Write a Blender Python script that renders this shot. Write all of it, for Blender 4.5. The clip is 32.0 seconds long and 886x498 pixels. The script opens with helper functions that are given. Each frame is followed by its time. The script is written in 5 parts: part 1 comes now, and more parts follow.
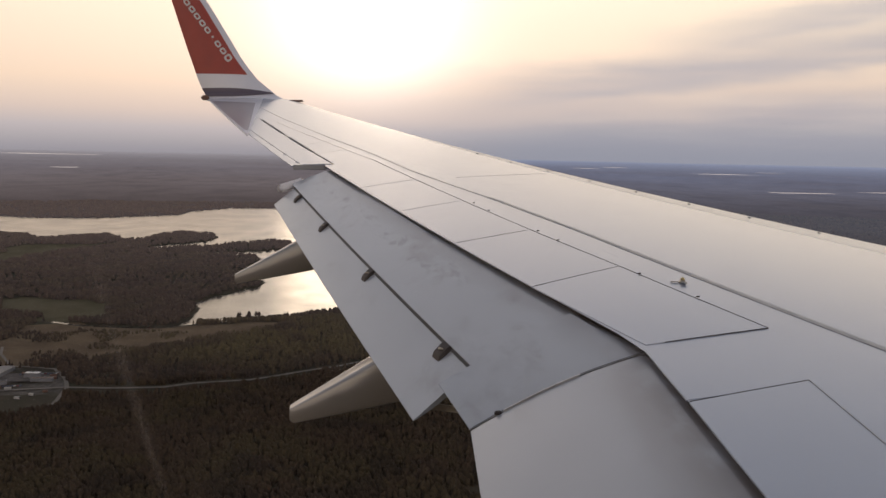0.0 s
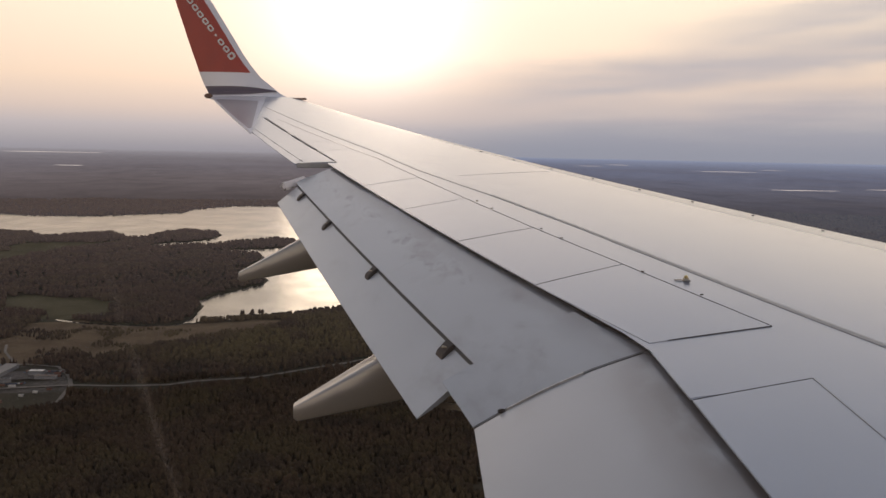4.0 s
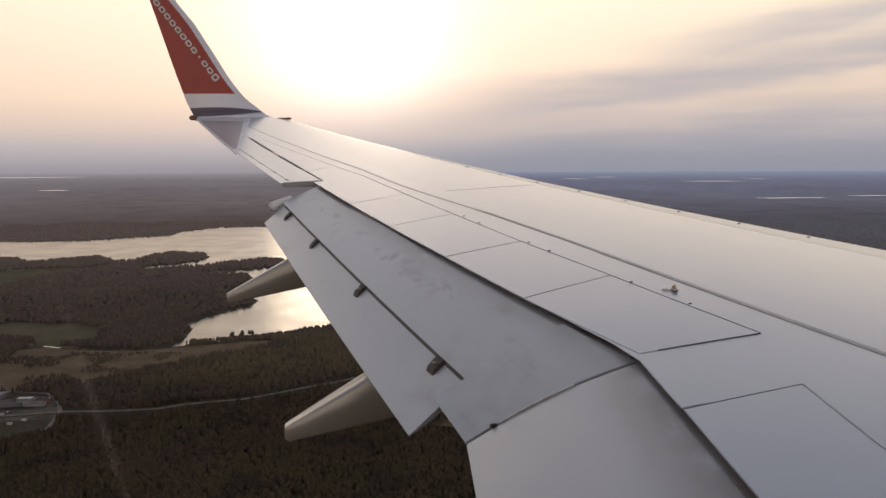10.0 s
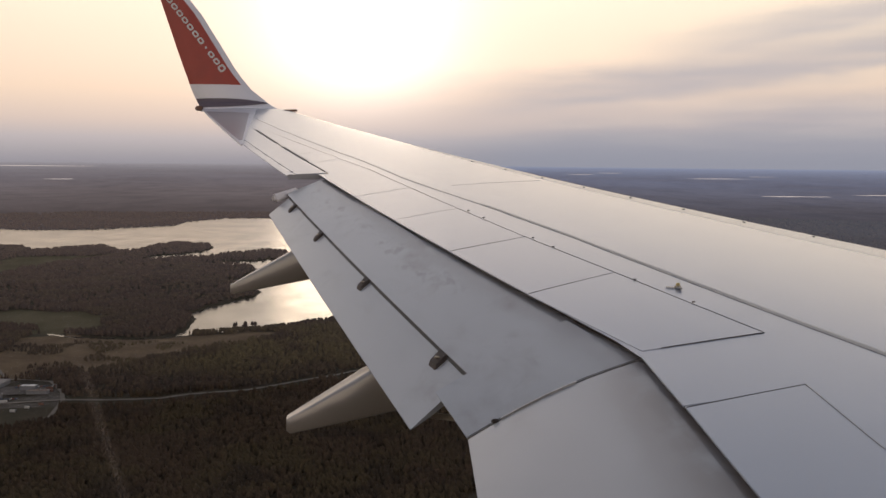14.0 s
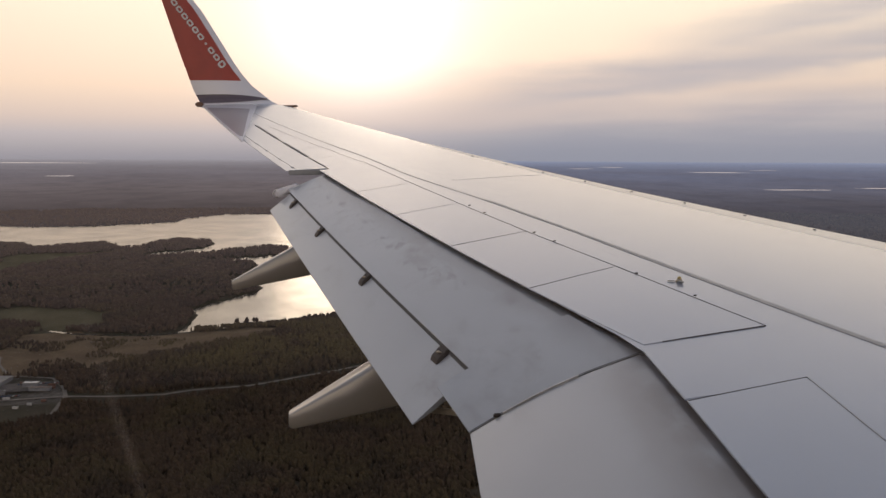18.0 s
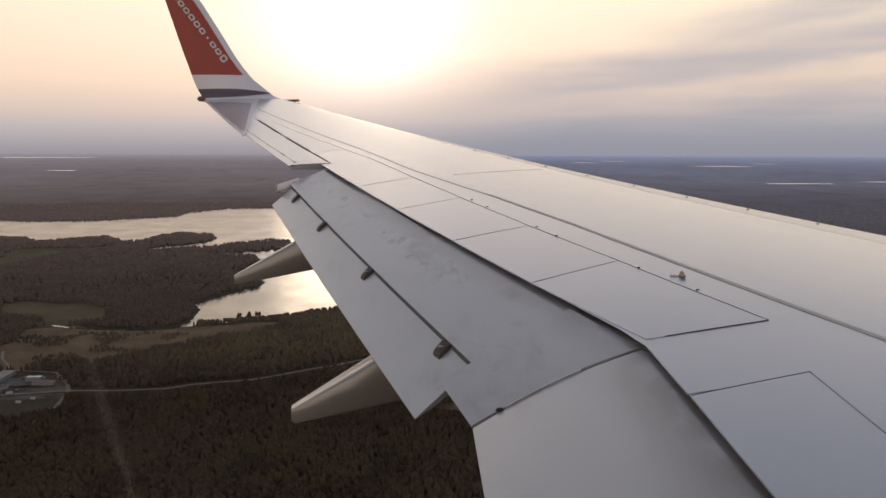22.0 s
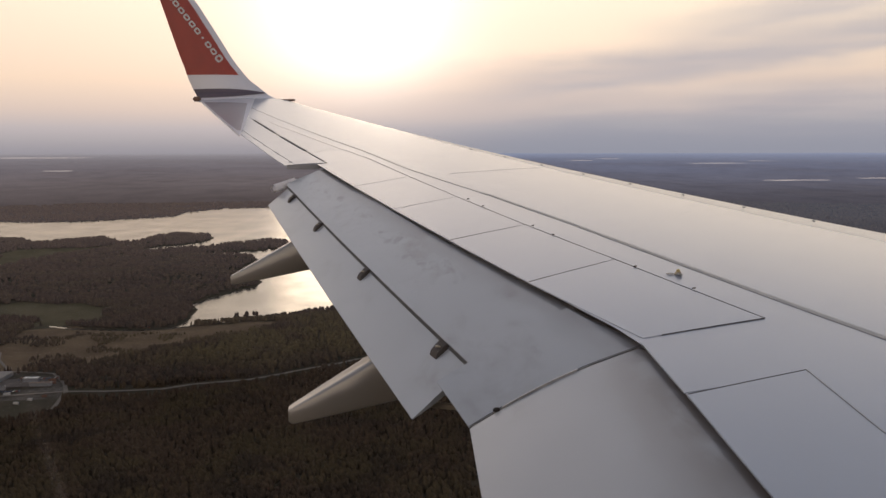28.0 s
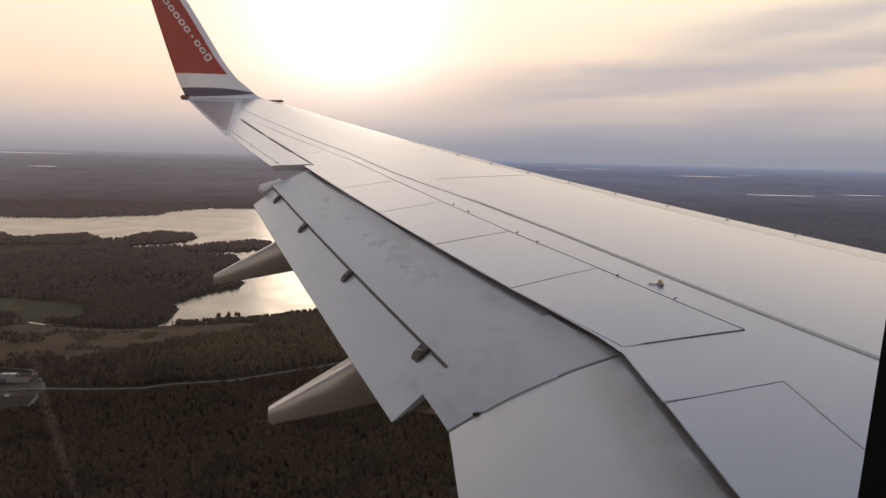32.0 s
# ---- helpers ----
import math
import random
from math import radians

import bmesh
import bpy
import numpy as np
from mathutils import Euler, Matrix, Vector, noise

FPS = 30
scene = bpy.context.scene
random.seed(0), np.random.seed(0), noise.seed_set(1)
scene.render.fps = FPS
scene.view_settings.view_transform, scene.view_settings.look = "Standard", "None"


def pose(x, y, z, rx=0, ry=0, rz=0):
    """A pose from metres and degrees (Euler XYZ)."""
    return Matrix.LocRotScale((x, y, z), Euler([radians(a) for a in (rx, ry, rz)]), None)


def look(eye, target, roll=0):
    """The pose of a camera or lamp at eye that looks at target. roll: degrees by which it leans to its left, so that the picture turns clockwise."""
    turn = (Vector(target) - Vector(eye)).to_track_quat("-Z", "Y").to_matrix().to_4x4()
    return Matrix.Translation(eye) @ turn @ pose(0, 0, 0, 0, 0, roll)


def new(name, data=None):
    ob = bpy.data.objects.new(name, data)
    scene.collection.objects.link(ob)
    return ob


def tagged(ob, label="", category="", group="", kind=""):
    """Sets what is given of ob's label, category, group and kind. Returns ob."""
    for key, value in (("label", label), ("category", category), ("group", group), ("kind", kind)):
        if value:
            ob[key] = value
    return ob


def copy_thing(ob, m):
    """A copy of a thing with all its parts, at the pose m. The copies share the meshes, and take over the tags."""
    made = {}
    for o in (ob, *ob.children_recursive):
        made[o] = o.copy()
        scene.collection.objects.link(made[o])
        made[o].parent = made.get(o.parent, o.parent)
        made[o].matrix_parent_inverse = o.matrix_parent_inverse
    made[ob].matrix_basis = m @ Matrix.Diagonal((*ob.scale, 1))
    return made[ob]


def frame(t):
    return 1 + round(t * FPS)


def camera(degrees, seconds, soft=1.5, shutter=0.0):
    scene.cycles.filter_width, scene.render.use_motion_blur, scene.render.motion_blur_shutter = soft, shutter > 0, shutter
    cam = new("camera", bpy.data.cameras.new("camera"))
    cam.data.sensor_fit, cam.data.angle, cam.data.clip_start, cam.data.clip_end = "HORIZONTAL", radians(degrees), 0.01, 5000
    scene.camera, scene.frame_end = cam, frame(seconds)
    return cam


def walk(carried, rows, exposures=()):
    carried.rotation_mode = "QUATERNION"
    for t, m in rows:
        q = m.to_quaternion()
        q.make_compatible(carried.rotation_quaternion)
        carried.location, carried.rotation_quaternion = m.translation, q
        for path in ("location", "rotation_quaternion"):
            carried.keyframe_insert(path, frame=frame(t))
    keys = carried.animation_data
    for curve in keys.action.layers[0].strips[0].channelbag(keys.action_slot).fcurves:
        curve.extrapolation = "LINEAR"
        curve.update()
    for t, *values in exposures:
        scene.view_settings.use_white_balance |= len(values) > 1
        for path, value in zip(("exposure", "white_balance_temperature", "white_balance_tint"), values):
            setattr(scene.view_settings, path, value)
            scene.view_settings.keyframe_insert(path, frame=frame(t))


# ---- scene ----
import itertools

EYE = 170.0                                  # height of the eye over the ground
BANK = Matrix.Translation((0, 0, EYE)) @ Matrix.Rotation(radians(-0.9), 4, "X")   # the aircraft's lean, about the eye

# seconds, yaw, pitch, roll, and the small sway of the eye behind the window
PATH = [
    (0, -6.17, -5.13, 1.13, 0.001, -0.002, -0.006), (0.5, -6.02, -5.19, 0.83, 0.000, -0.000, -0.003), (1, -5.86, -5.29, 0.65, 0.002, -0.001, -0.003), (1.5, -5.90, -5.27, 0.83, -0.000, -0.003, -0.001),
    (2, -5.91, -5.31, 0.91, -0.002, 0.001, -0.002), (2.5, -5.76, -5.29, 0.97, -0.001, -0.003, -0.006), (4.5, -6.06, -5.28, 1.14, 0.000, -0.003, -0.003),
    (5, -6.10, -5.28, 1.21, 0.002, -0.002, -0.004), (5.5, -6.19, -4.94, 1.10, 0.002, -0.004, -0.007), (6, -6.30, -4.35, 1.10, 0.004, -0.003, 0.000), (6.5, -6.40, -4.74, 0.81, 0.002, -0.003, -0.006),
    (7, -6.32, -5.36, 0.37, 0.000, -0.000, 0.004), (7.5, -6.26, -5.06, 0.19, 0.001, -0.002, 0.004), (8, -6.35, -4.83, -0.05, 0.004, 0.001, 0.002), (8.5, -6.54, -4.32, -0.39, 0.004, -0.004, -0.001),
    (9, -6.63, -4.05, -0.35, 0.008, -0.005, -0.005), (9.5, -6.72, -4.06, -0.34, 0.004, -0.004, -0.007), (10, -6.69, -4.25, -0.33, 0.005, -0.004, -0.005),
    (10.5, -6.74, -4.42, -0.17, 0.003, -0.005, -0.004), (11, -6.79, -5.00, 0.23, 0.003, -0.003, -0.002), (11.5, -7.13, -5.21, 1.00, 0.004, -0.002, -0.002),
    (12, -7.17, -5.62, 1.15, 0.001, -0.000, -0.002), (12.5, -6.69, -4.86, 1.59, -0.001, -0.000, 0.000), (13, -6.49, -4.89, 1.16, 0.003, -0.001, -0.001),
    (13.5, -6.44, -4.62, 0.87, 0.002, -0.003, -0.002), (14, -6.44, -4.64, 0.48, 0.004, -0.001, -0.002), (14.5, -6.46, -4.36, 0.61, 0.002, -0.002, -0.001),
    (16.5, -6.32, -4.99, -0.18, 0.003, -0.001, -0.000), (17, -6.32, -4.99, -0.04, 0.004, -0.003, -0.000), (17.5, -6.44, -4.75, -0.00, 0.003, -0.002, -0.001),
    (18, -6.37, -4.96, 0.19, 0.003, -0.003, -0.003), (18.5, -6.46, -4.66, -0.02, 0.002, -0.005, -0.002), (19, -6.38, -4.76, 0.02, 0.004, -0.003, -0.007),
    (19.5, -6.41, -5.24, 0.44, 0.004, -0.004, -0.002), (20, -6.83, -5.49, 1.04, 0.008, -0.003, -0.000), (20.5, -7.07, -5.41, 0.99, 0.002, 0.000, 0.000),
    (21, -6.66, -5.50, 0.69, 0.001, 0.000, -0.000), (21.5, -6.38, -5.58, 0.37, -0.000, -0.001, 0.001), (22, -6.23, -5.34, 0.12, 0.003, 0.001, -0.001),
    (22.5, -6.19, -5.37, 0.20, 0.000, -0.002, 0.000), (23, -6.21, -5.44, 0.37, -0.000, 0.000, -0.000), (23.5, -6.24, -5.55, 0.42, 0.002, -0.001, -0.000),
    (24, -6.22, -5.46, 0.39, 0.001, -0.002, -0.002), (24.5, -6.19, -5.56, 0.49, 0.002, -0.001, -0.001), (25, -6.20, -5.52, 0.71, 0.001, -0.001, -0.002),
    (25.5, -6.28, -5.55, 0.70, 0.001, -0.002, 0.000), (27.5, -6.30, -5.49, -0.06, 0.007, 0.001, -0.002), (28, -6.42, -5.44, -0.20, 0.008, 0.005, 0.006),
    (28.5, -6.62, -5.17, -0.52, 0.004, 0.001, 0.004), (29, -6.78, -5.14, -0.57, 0.003, -0.002, 0.004), (29.5, -6.73, -5.03, -1.12, 0.005, -0.002, 0.001),
    (30, -6.67, -5.09, -0.93, 0.005, -0.002, -0.000), (30.5, -6.58, -5.15, -1.02, 0.004, -0.002, 0.001), (31, -6.54, -5.18, -1.22, 0.007, -0.002, 0.001),
    (31.5, -6.83, -5.01, 0.03, 0.011, -0.006, -0.001), (32, -7.41, -5.05, 1.38, 0.010, -0.006, -0.002),
]
cam = camera(53.2, 32.0)
rows = []
for t, yaw, pitch, roll, dx, dy, dz in PATH:
    y, p = radians(yaw), radians(pitch)
    way = Vector((-math.sin(y) * math.cos(p), math.cos(y) * math.cos(p), math.sin(p)))
    eye = Vector((dx, dy, dz))
    rows.append((t, BANK @ look(eye, eye + way, roll)))
walk(cam, rows)

# ---- light ----
SUN_EL, SUN_AZ = radians(8.6), radians(1.0)   # azimuth from +y towards +x
SUN_DIR = Vector((math.sin(SUN_AZ) * math.cos(SUN_EL), math.cos(SUN_AZ) * math.cos(SUN_EL), math.sin(SUN_EL)))
sun = new("sun", bpy.data.lights.new("sun", "SUN"))
sun.data.energy, sun.data.angle, sun.data.color = 0.08, radians(11), (1.0, 0.76, 0.52)
sun.matrix_world = look(SUN_DIR * 1000, (0, 0, 0))


class Nodes:
    """Short writing of node trees."""

    def __init__(self, tree):
        self.tree = tree
        tree.nodes.clear()

    def add(self, kind, ins=(), **props):
        n = self.tree.nodes.new(kind)
        if "operation" in props:
            n.operation = props["operation"]
        if "interpolation_type" in props:
            n.interpolation_type = props["interpolation_type"]
        if "data_type" in props:
            n.data_type, n.blend_type = props["data_type"], props["blend_type"]
        for key, value in dict(ins).items():
            if isinstance(value, bpy.types.NodeSocket):
                self.tree.links.new(value, n.inputs[key])
            else:
                n.inputs[key].default_value = value
        return n

    def math(self, op, a, b=0.0, c=0.0):
        return self.add("ShaderNodeMath", {0: a, 1: b, 2: c}, operation=op).outputs[0]

    def span(self, v, a, b, lo=0.0, hi=1.0, smooth=True):
        return self.add("ShaderNodeMapRange", {0: v, 1: a, 2: b, 3: lo, 4: hi}, interpolation_type="SMOOTHSTEP" if smooth else "LINEAR").outputs[0]

    def mix(self, f, a, b, blend="MIX"):
        n = self.add("ShaderNodeMix", data_type="RGBA", blend_type=blend)
        for sock, value in ((n.inputs[0], f), (n.inputs[6], a), (n.inputs[7], b)):
            if isinstance(value, bpy.types.NodeSocket):
                self.tree.links.new(value, sock)
            elif isinstance(value, (int, float)):
                sock.default_value = value
            else:
                sock.default_value = (*value[:3], 1)
        return n.outputs[2]

    def ramp(self, f, stops):
        n = self.add("ShaderNodeValToRGB", {0: f})
        e = n.color_ramp.elements
        while len(e) < len(stops):
            e.new(0.5)
        for el, (pos, col) in zip(e, stops):
            el.position, el.color = pos, (*col, 1)
        return n.outputs[0]

    def noise(self, vec, scale, detail=4.0, rough=0.55):
        return self.add("ShaderNodeTexNoise", {"Vector": vec, "Scale": scale, "Detail": detail, "Roughness": rough}).outputs[0]

    def scaled(self, vec, s):
        return self.add("ShaderNodeVectorMath", {0: vec, 1: s}, operation="MULTIPLY").outputs[0]


# ---- sky: evening haze round a veiled sun, with a bank of cloud ahead ----
world = bpy.data.worlds.new("evening_sky")
scene.world = world
world.use_nodes = True
N = Nodes(world.node_tree)
way = N.add("ShaderNodeTexCoord").outputs["Generated"]
sep = N.add("ShaderNodeSeparateXYZ", {0: way})
up, side = sep.outputs[2], sep.outputs[0]
nishita = N.add("ShaderNodeTexSky")
nishita.sky_type, nishita.sun_disc, nishita.sun_elevation, nishita.sun_rotation = "NISHITA", False, SUN_EL, SUN_AZ
nishita.dust_density, nishita.air_density = 4.0, 1.5
blue = nishita.outputs[0]
blue = N.mix(1.0, blue, (0.09, 0.09, 0.09), "MULTIPLY")
elev = N.span(up, -0.05, 0.45, smooth=False)
haze = N.ramp(elev, [(0.0, (0.14, 0.13, 0.17)), (0.10, (0.325, 0.305, 0.335)), (0.148, (0.50, 0.445, 0.45)), (0.186, (0.68, 0.545, 0.475)),
                     (0.25, (0.88, 0.67, 0.51)), (0.38, (0.97, 0.79, 0.61)), (0.62, (1.20, 1.01, 0.81)), (0.84, (0.58, 0.56, 0.58)), (1.0, (0.38, 0.40, 0.46))])
high = N.span(up, 0.3, 0.85)
dome = N.mix(high, haze, N.mix(0.35, (0.265, 0.295, 0.375), blue))
dot = N.add("ShaderNodeVectorMath", {0: way, 1: SUN_DIR}, operation="DOT_PRODUCT").outputs["Value"]
dot = N.math("MAXIMUM", dot, 0.0)
lift = N.span(up, -0.01, 0.12)
glow1 = N.math("MULTIPLY", N.math("POWER", dot, 18.0), N.math("MULTIPLY", lift, 0.24))
glow2 = N.math("MULTIPLY", N.math("POWER", dot, 230.0), N.math("MULTIPLY", lift, 0.62))
warm = N.mix(1.0, dome, N.add("ShaderNodeVectorMath", {0: (1.0, 0.72, 0.58), "Scale": glow1}, operation="SCALE").outputs[0], "ADD")
warm = N.mix(1.0, warm, N.add("ShaderNodeVectorMath", {0: (0.85, 0.97, 1.08), "Scale": glow2}, operation="SCALE").outputs[0], "ADD")
# cloud: a low grey bank away from the sun, and above it long streaks that climb to the right
streak = N.noise(N.scaled(way, (2.0, 2.0, 13.0)), 1.5, 4.0, 0.5)
fine = N.noise(N.scaled(way, (3.0, 3.0, 34.0)), 2.0, 4.0, 0.5)
puff = N.noise(N.scaled(way, (9.0, 9.0, 40.0)), 1.6, 5.0, 0.6)
ruffle = N.math("ADD", N.math("MULTIPLY", N.math("SUBTRACT", streak, 0.5), 0.045), N.math("MULTIPLY", N.math("SUBTRACT", puff, 0.5), 0.022))
low_top = N.span(side, 0.0, 0.5, 0.030, 0.085, smooth=False)
bank = N.math("SUBTRACT", 1.0, N.span(N.math("SUBTRACT", N.math("ADD", up, ruffle), low_top), -0.045, 0.035))
bank = N.math("MULTIPLY", bank, N.span(side, -0.05, 0.24))
grey = N.mix(N.span(fine, 0.3, 0.75), (0.46, 0.425, 0.45), (0.60, 0.53, 0.51))
grey = N.mix(N.span(up, 0.0, 0.075), (0.285, 0.295, 0.355), grey)
sky = N.mix(N.math("MULTIPLY", bank, 0.9), warm, grey)


def streak_band(sky, base, bend, rise, half, start, full, strength, colour):
    """One long streak of cloud; its height over the horizon climbs with the square of the way along it."""
    mid = N.math("ADD", base, N.math("ADD", N.math("MULTIPLY", side, bend), N.math("MULTIPLY", N.math("MULTIPLY", side, side), rise)))
    off = N.math("SUBTRACT", N.math("ADD", up, ruffle), mid)
    body = N.math("MULTIPLY", N.span(off, -half * 0.9, -half * 0.1), N.math("SUBTRACT", 1.0, N.span(off, half * 0.2, half * 1.5)))
    body = N.math("MULTIPLY", body, N.math("MULTIPLY", N.span(side, start, full), N.span(fine, 0.2, 0.7, 0.7 * strength, strength)))
    return N.mix(body, sky, colour)


sky = streak_band(sky, 0.052, 0.03, 0.175, 0.031, -0.02, 0.30, 0.85, (0.455, 0.425, 0.455))
sky = streak_band(sky, 0.080, 0.03, 0.24, 0.026, 0.26, 0.46, 0.75, (0.50, 0.46, 0.48))
N.add("ShaderNodeOutputWorld", {0: N.add("ShaderNodeBackground", {0: sky, 1: 1.05}).outputs[0]})


# ---- materials ----
def material(name, build):
    m = bpy.data.materials.new(name)
    m.use_nodes = True
    n = Nodes(m.node_tree)
    shader = build(n)
    n.add("ShaderNodeOutputMaterial", {0: shader})
    return m


def coords(n):
    return n.add("ShaderNodeTexCoord").outputs["Object"]


def bumped(n, height, strength, distance):
    return n.add("ShaderNodeBump", {"Height": height, "Strength": strength, "Distance": distance}).outputs[0]


def paint(name, colour, rough=0.3, dirt=0.25, dirt_colour=(0.16, 0.15, 0.14), streak=(1.0, 6.0, 6.0), grain=4.0, coat=0.0, soil=0.05, worn=(0.45, 0.9), specks=0.0, slot=0.0):
    """Aircraft paint: fine mottling, streaks of grime along the airflow, faint waviness."""
    def build(n):
        o = coords(n)
        mott = n.noise(o, grain, 5.0, 0.6)
        smear = n.noise(n.scaled(o, streak), 2.3, 6.0, 0.65)
        spot = n.noise(o, 60.0, 3.0, 0.7)
        col = n.mix(n.span(mott, 0.3, 0.7, 0.0, soil), colour, tuple(c * 0.78 for c in colour))
        col = n.mix(n.span(smear, worn[0], worn[1], 0.0, dirt), col, dirt_colour)
        col = n.mix(n.span(spot, 0.70, 0.85, 0.0, specks), col, dirt_colour)
        gloss = coat
        if slot:
            # exhaust film and slot shade painted as one brown, and smudges a hand's width behind
            s = n.add("ShaderNodeSeparateXYZ", {0: o})
            y = n.math("ADD", s.outputs[1], 2.0 - 3.785)
            line = n.math("ADD", n.math("MULTIPLY", n.math("MAXIMUM", y, 0.0), -0.2854), n.math("MULTIPLY", n.math("MINIMUM", y, 0.0), 0.07))
            aft = n.math("ADD", n.math("SUBTRACT", line, s.outputs[0]), 0.134)
            patch = n.noise(n.scaled(o, (2.6, 1.3, 2.6)), 2.0, 5.0, 0.6)
            ragged = n.math("ADD", aft, n.math("MULTIPLY", n.math("SUBTRACT", patch, 0.5), 0.34))
            film = n.math("MULTIPLY", n.span(ragged, 0.0, n.span(y, -0.3, 0.3, 0.34, 0.22), n.span(y, -0.3, 0.3, 0.8 * slot, 0.5 * slot), 0.0), n.span(patch, 0.3, 0.6, 0.45, 1.0))
            col = n.mix(film, col, (0.155, 0.118, 0.098))
            gloss = n.math("MULTIPLY", n.math("SUBTRACT", 1.0, film), coat)
            dab = n.noise(n.scaled(o, (4.0, 1.6, 4.0)), 3.2, 4.0, 0.6)
            zone = n.math("MULTIPLY", n.span(aft, 0.10, 0.17), n.span(aft, 0.26, 0.36, 1.0, 0.0))
            dabs = n.math("MULTIPLY", n.math("MULTIPLY", zone, n.span(y, 1.0, 2.0)), n.span(dab, 0.52, 0.68, 0.0, 0.38 * slot))
            col = n.mix(dabs, col, (0.13, 0.105, 0.095))
        r = n.span(mott, 0.3, 0.8, rough, rough + 0.04)
        h = n.noise(o, 1.5, 2.0, 0.4)
        return n.add("ShaderNodeBsdfPrincipled", {"Base Color": col, "Roughness": r, "Coat Weight": gloss, "Coat Roughness": 0.17, "Coat IOR": 1.95,
                                                  "Normal": bumped(n, h, 0.05, 0.01)}).outputs[0]
    return material(name, build)


def plain(name, colour, rough=0.6, metal=0.0, grain=20.0, vary=0.3, relief=0.1):
    def build(n):
        o = coords(n)
        f = n.noise(o, grain, 5.0, 0.6)
        g = n.noise(o, grain * 0.13, 4.0, 0.6)
        col = n.mix(n.span(f, 0.3, 0.7, 0.0, vary), colour, tuple(c * 0.55 for c in colour))
        col = n.mix(n.span(g, 0.45, 0.75, 0.0, vary), col, tuple(min(1, c * 1.45 + 0.01) for c in colour))
        return n.add("ShaderNodeBsdfPrincipled", {"Base Color": col, "Roughness": rough, "Metallic": metal,
                                                  "Normal": bumped(n, f, relief, 0.3 / grain)}).outputs[0]
    return material(name, build)


WHITE = paint("wing_white", (0.340, 0.365, 0.438), 0.30, 0.12, streak=(0.7, 1.6, 1.6), coat=1.0)
PANEL = paint("spoiler_white", (0.328, 0.354, 0.428), 0.30, 0.12, streak=(0.7, 1.6, 1.6), coat=1.0)
FLAP = paint("flap_white", (0.445, 0.445, 0.463), 0.34, 0.45, (0.17, 0.125, 0.10), streak=(1.1, 0.6, 1.1), grain=2.2, coat=0.75, soil=0.2, worn=(0.50, 0.78), specks=0.15, slot=1.0)
CANOE = paint("fairing_grey", (0.27, 0.228, 0.188), 0.4, 0.25, coat=1.0)
TIP = paint("tip_white", (0.76, 0.735, 0.78), 0.30, 0.1, coat=0.4)
RED = paint("winglet_red", (0.40, 0.046, 0.026), 0.38, 0.6, (0.15, 0.022, 0.02), streak=(2.0, 2.0, 1.2), soil=0.4)
NAVY = paint("stripe_navy", (0.105, 0.080, 0.108), 0.35, 0.1)
INK = plain("marking_white", (0.72, 0.68, 0.66), 0.5, grain=30)
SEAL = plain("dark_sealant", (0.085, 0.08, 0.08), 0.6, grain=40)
FAINT = paint("pale_skin_joint", (0.34, 0.35, 0.39), 0.3, 0.1, coat=0.8)
SPAR = paint("thin_grey_sealant", (0.31, 0.31, 0.33), 0.35, 0.1, coat=0.6)
STRIP = plain("grey_sealant", (0.32, 0.315, 0.315), 0.35, grain=30)
FOOT = paint("foot_mauve", (0.13, 0.105, 0.13), 0.65, 0.15)
MAUVE = paint("painted_reflection_mauve", (0.36, 0.31, 0.33), 0.3, 0.1, coat=0.5)
BROWN = plain("brown_lens", (0.16, 0.075, 0.05), 0.35, 0.0, grain=30)
BARE = plain("bare_metal", (0.42, 0.36, 0.28), 0.4, 0.8, grain=30)
SLAT = plain("polished_slat", (0.84, 0.795, 0.72), 0.32, 0.85, grain=6, vary=0.12, relief=0.02)
NEAR_BLACK = plain("dark_bracket", (0.045, 0.032, 0.028), 0.6, 0.2, grain=30)
AMBER = plain("amber_fitting", (0.62, 0.46, 0.18), 0.35, grain=30)
CABIN = plain("cabin_plastic", (0.30, 0.29, 0.28), 0.6, grain=60, vary=0.1)
RUBBER = plain("black_rubber", (0.02, 0.018, 0.017), 0.6, grain=60)


# ---- building helpers ----
def thing(name, place, label, category, group="", kind=""):
    ob = new(name)
    ob.location = place
    return tagged(ob, label, category, group, kind)


def base_of(ob):
    """Where a thing's own zero lies, in the frame in which its parts are written."""
    while ob.parent:
        ob = ob.parent
    return Vector(ob["zero"]) if "zero" in ob else ob.location.copy()


def finish(bm, smooth):
    bmesh.ops.remove_doubles(bm, verts=bm.verts, dist=1e-5)
    bmesh.ops.recalc_face_normals(bm, faces=bm.faces)
    for f in bm.faces:
        f.smooth = smooth


def part(name, bm, mat, parent=None, label="", smooth=False, sharp=35):
    """One bmesh as one mesh object under a thing or a part."""
    finish(bm, smooth)
    me = bpy.data.meshes.new(name)
    if parent is not None:
        zero = base_of(parent)
        for v in bm.verts:
            v.co -= zero
    bm.to_mesh(me)
    bm.free()
    me.materials.append(mat)
    if smooth:
        me.set_sharp_from_angle(angle=radians(sharp))
    ob = new(name, me)
    ob.parent = parent
    return tagged(ob, label) if label else ob


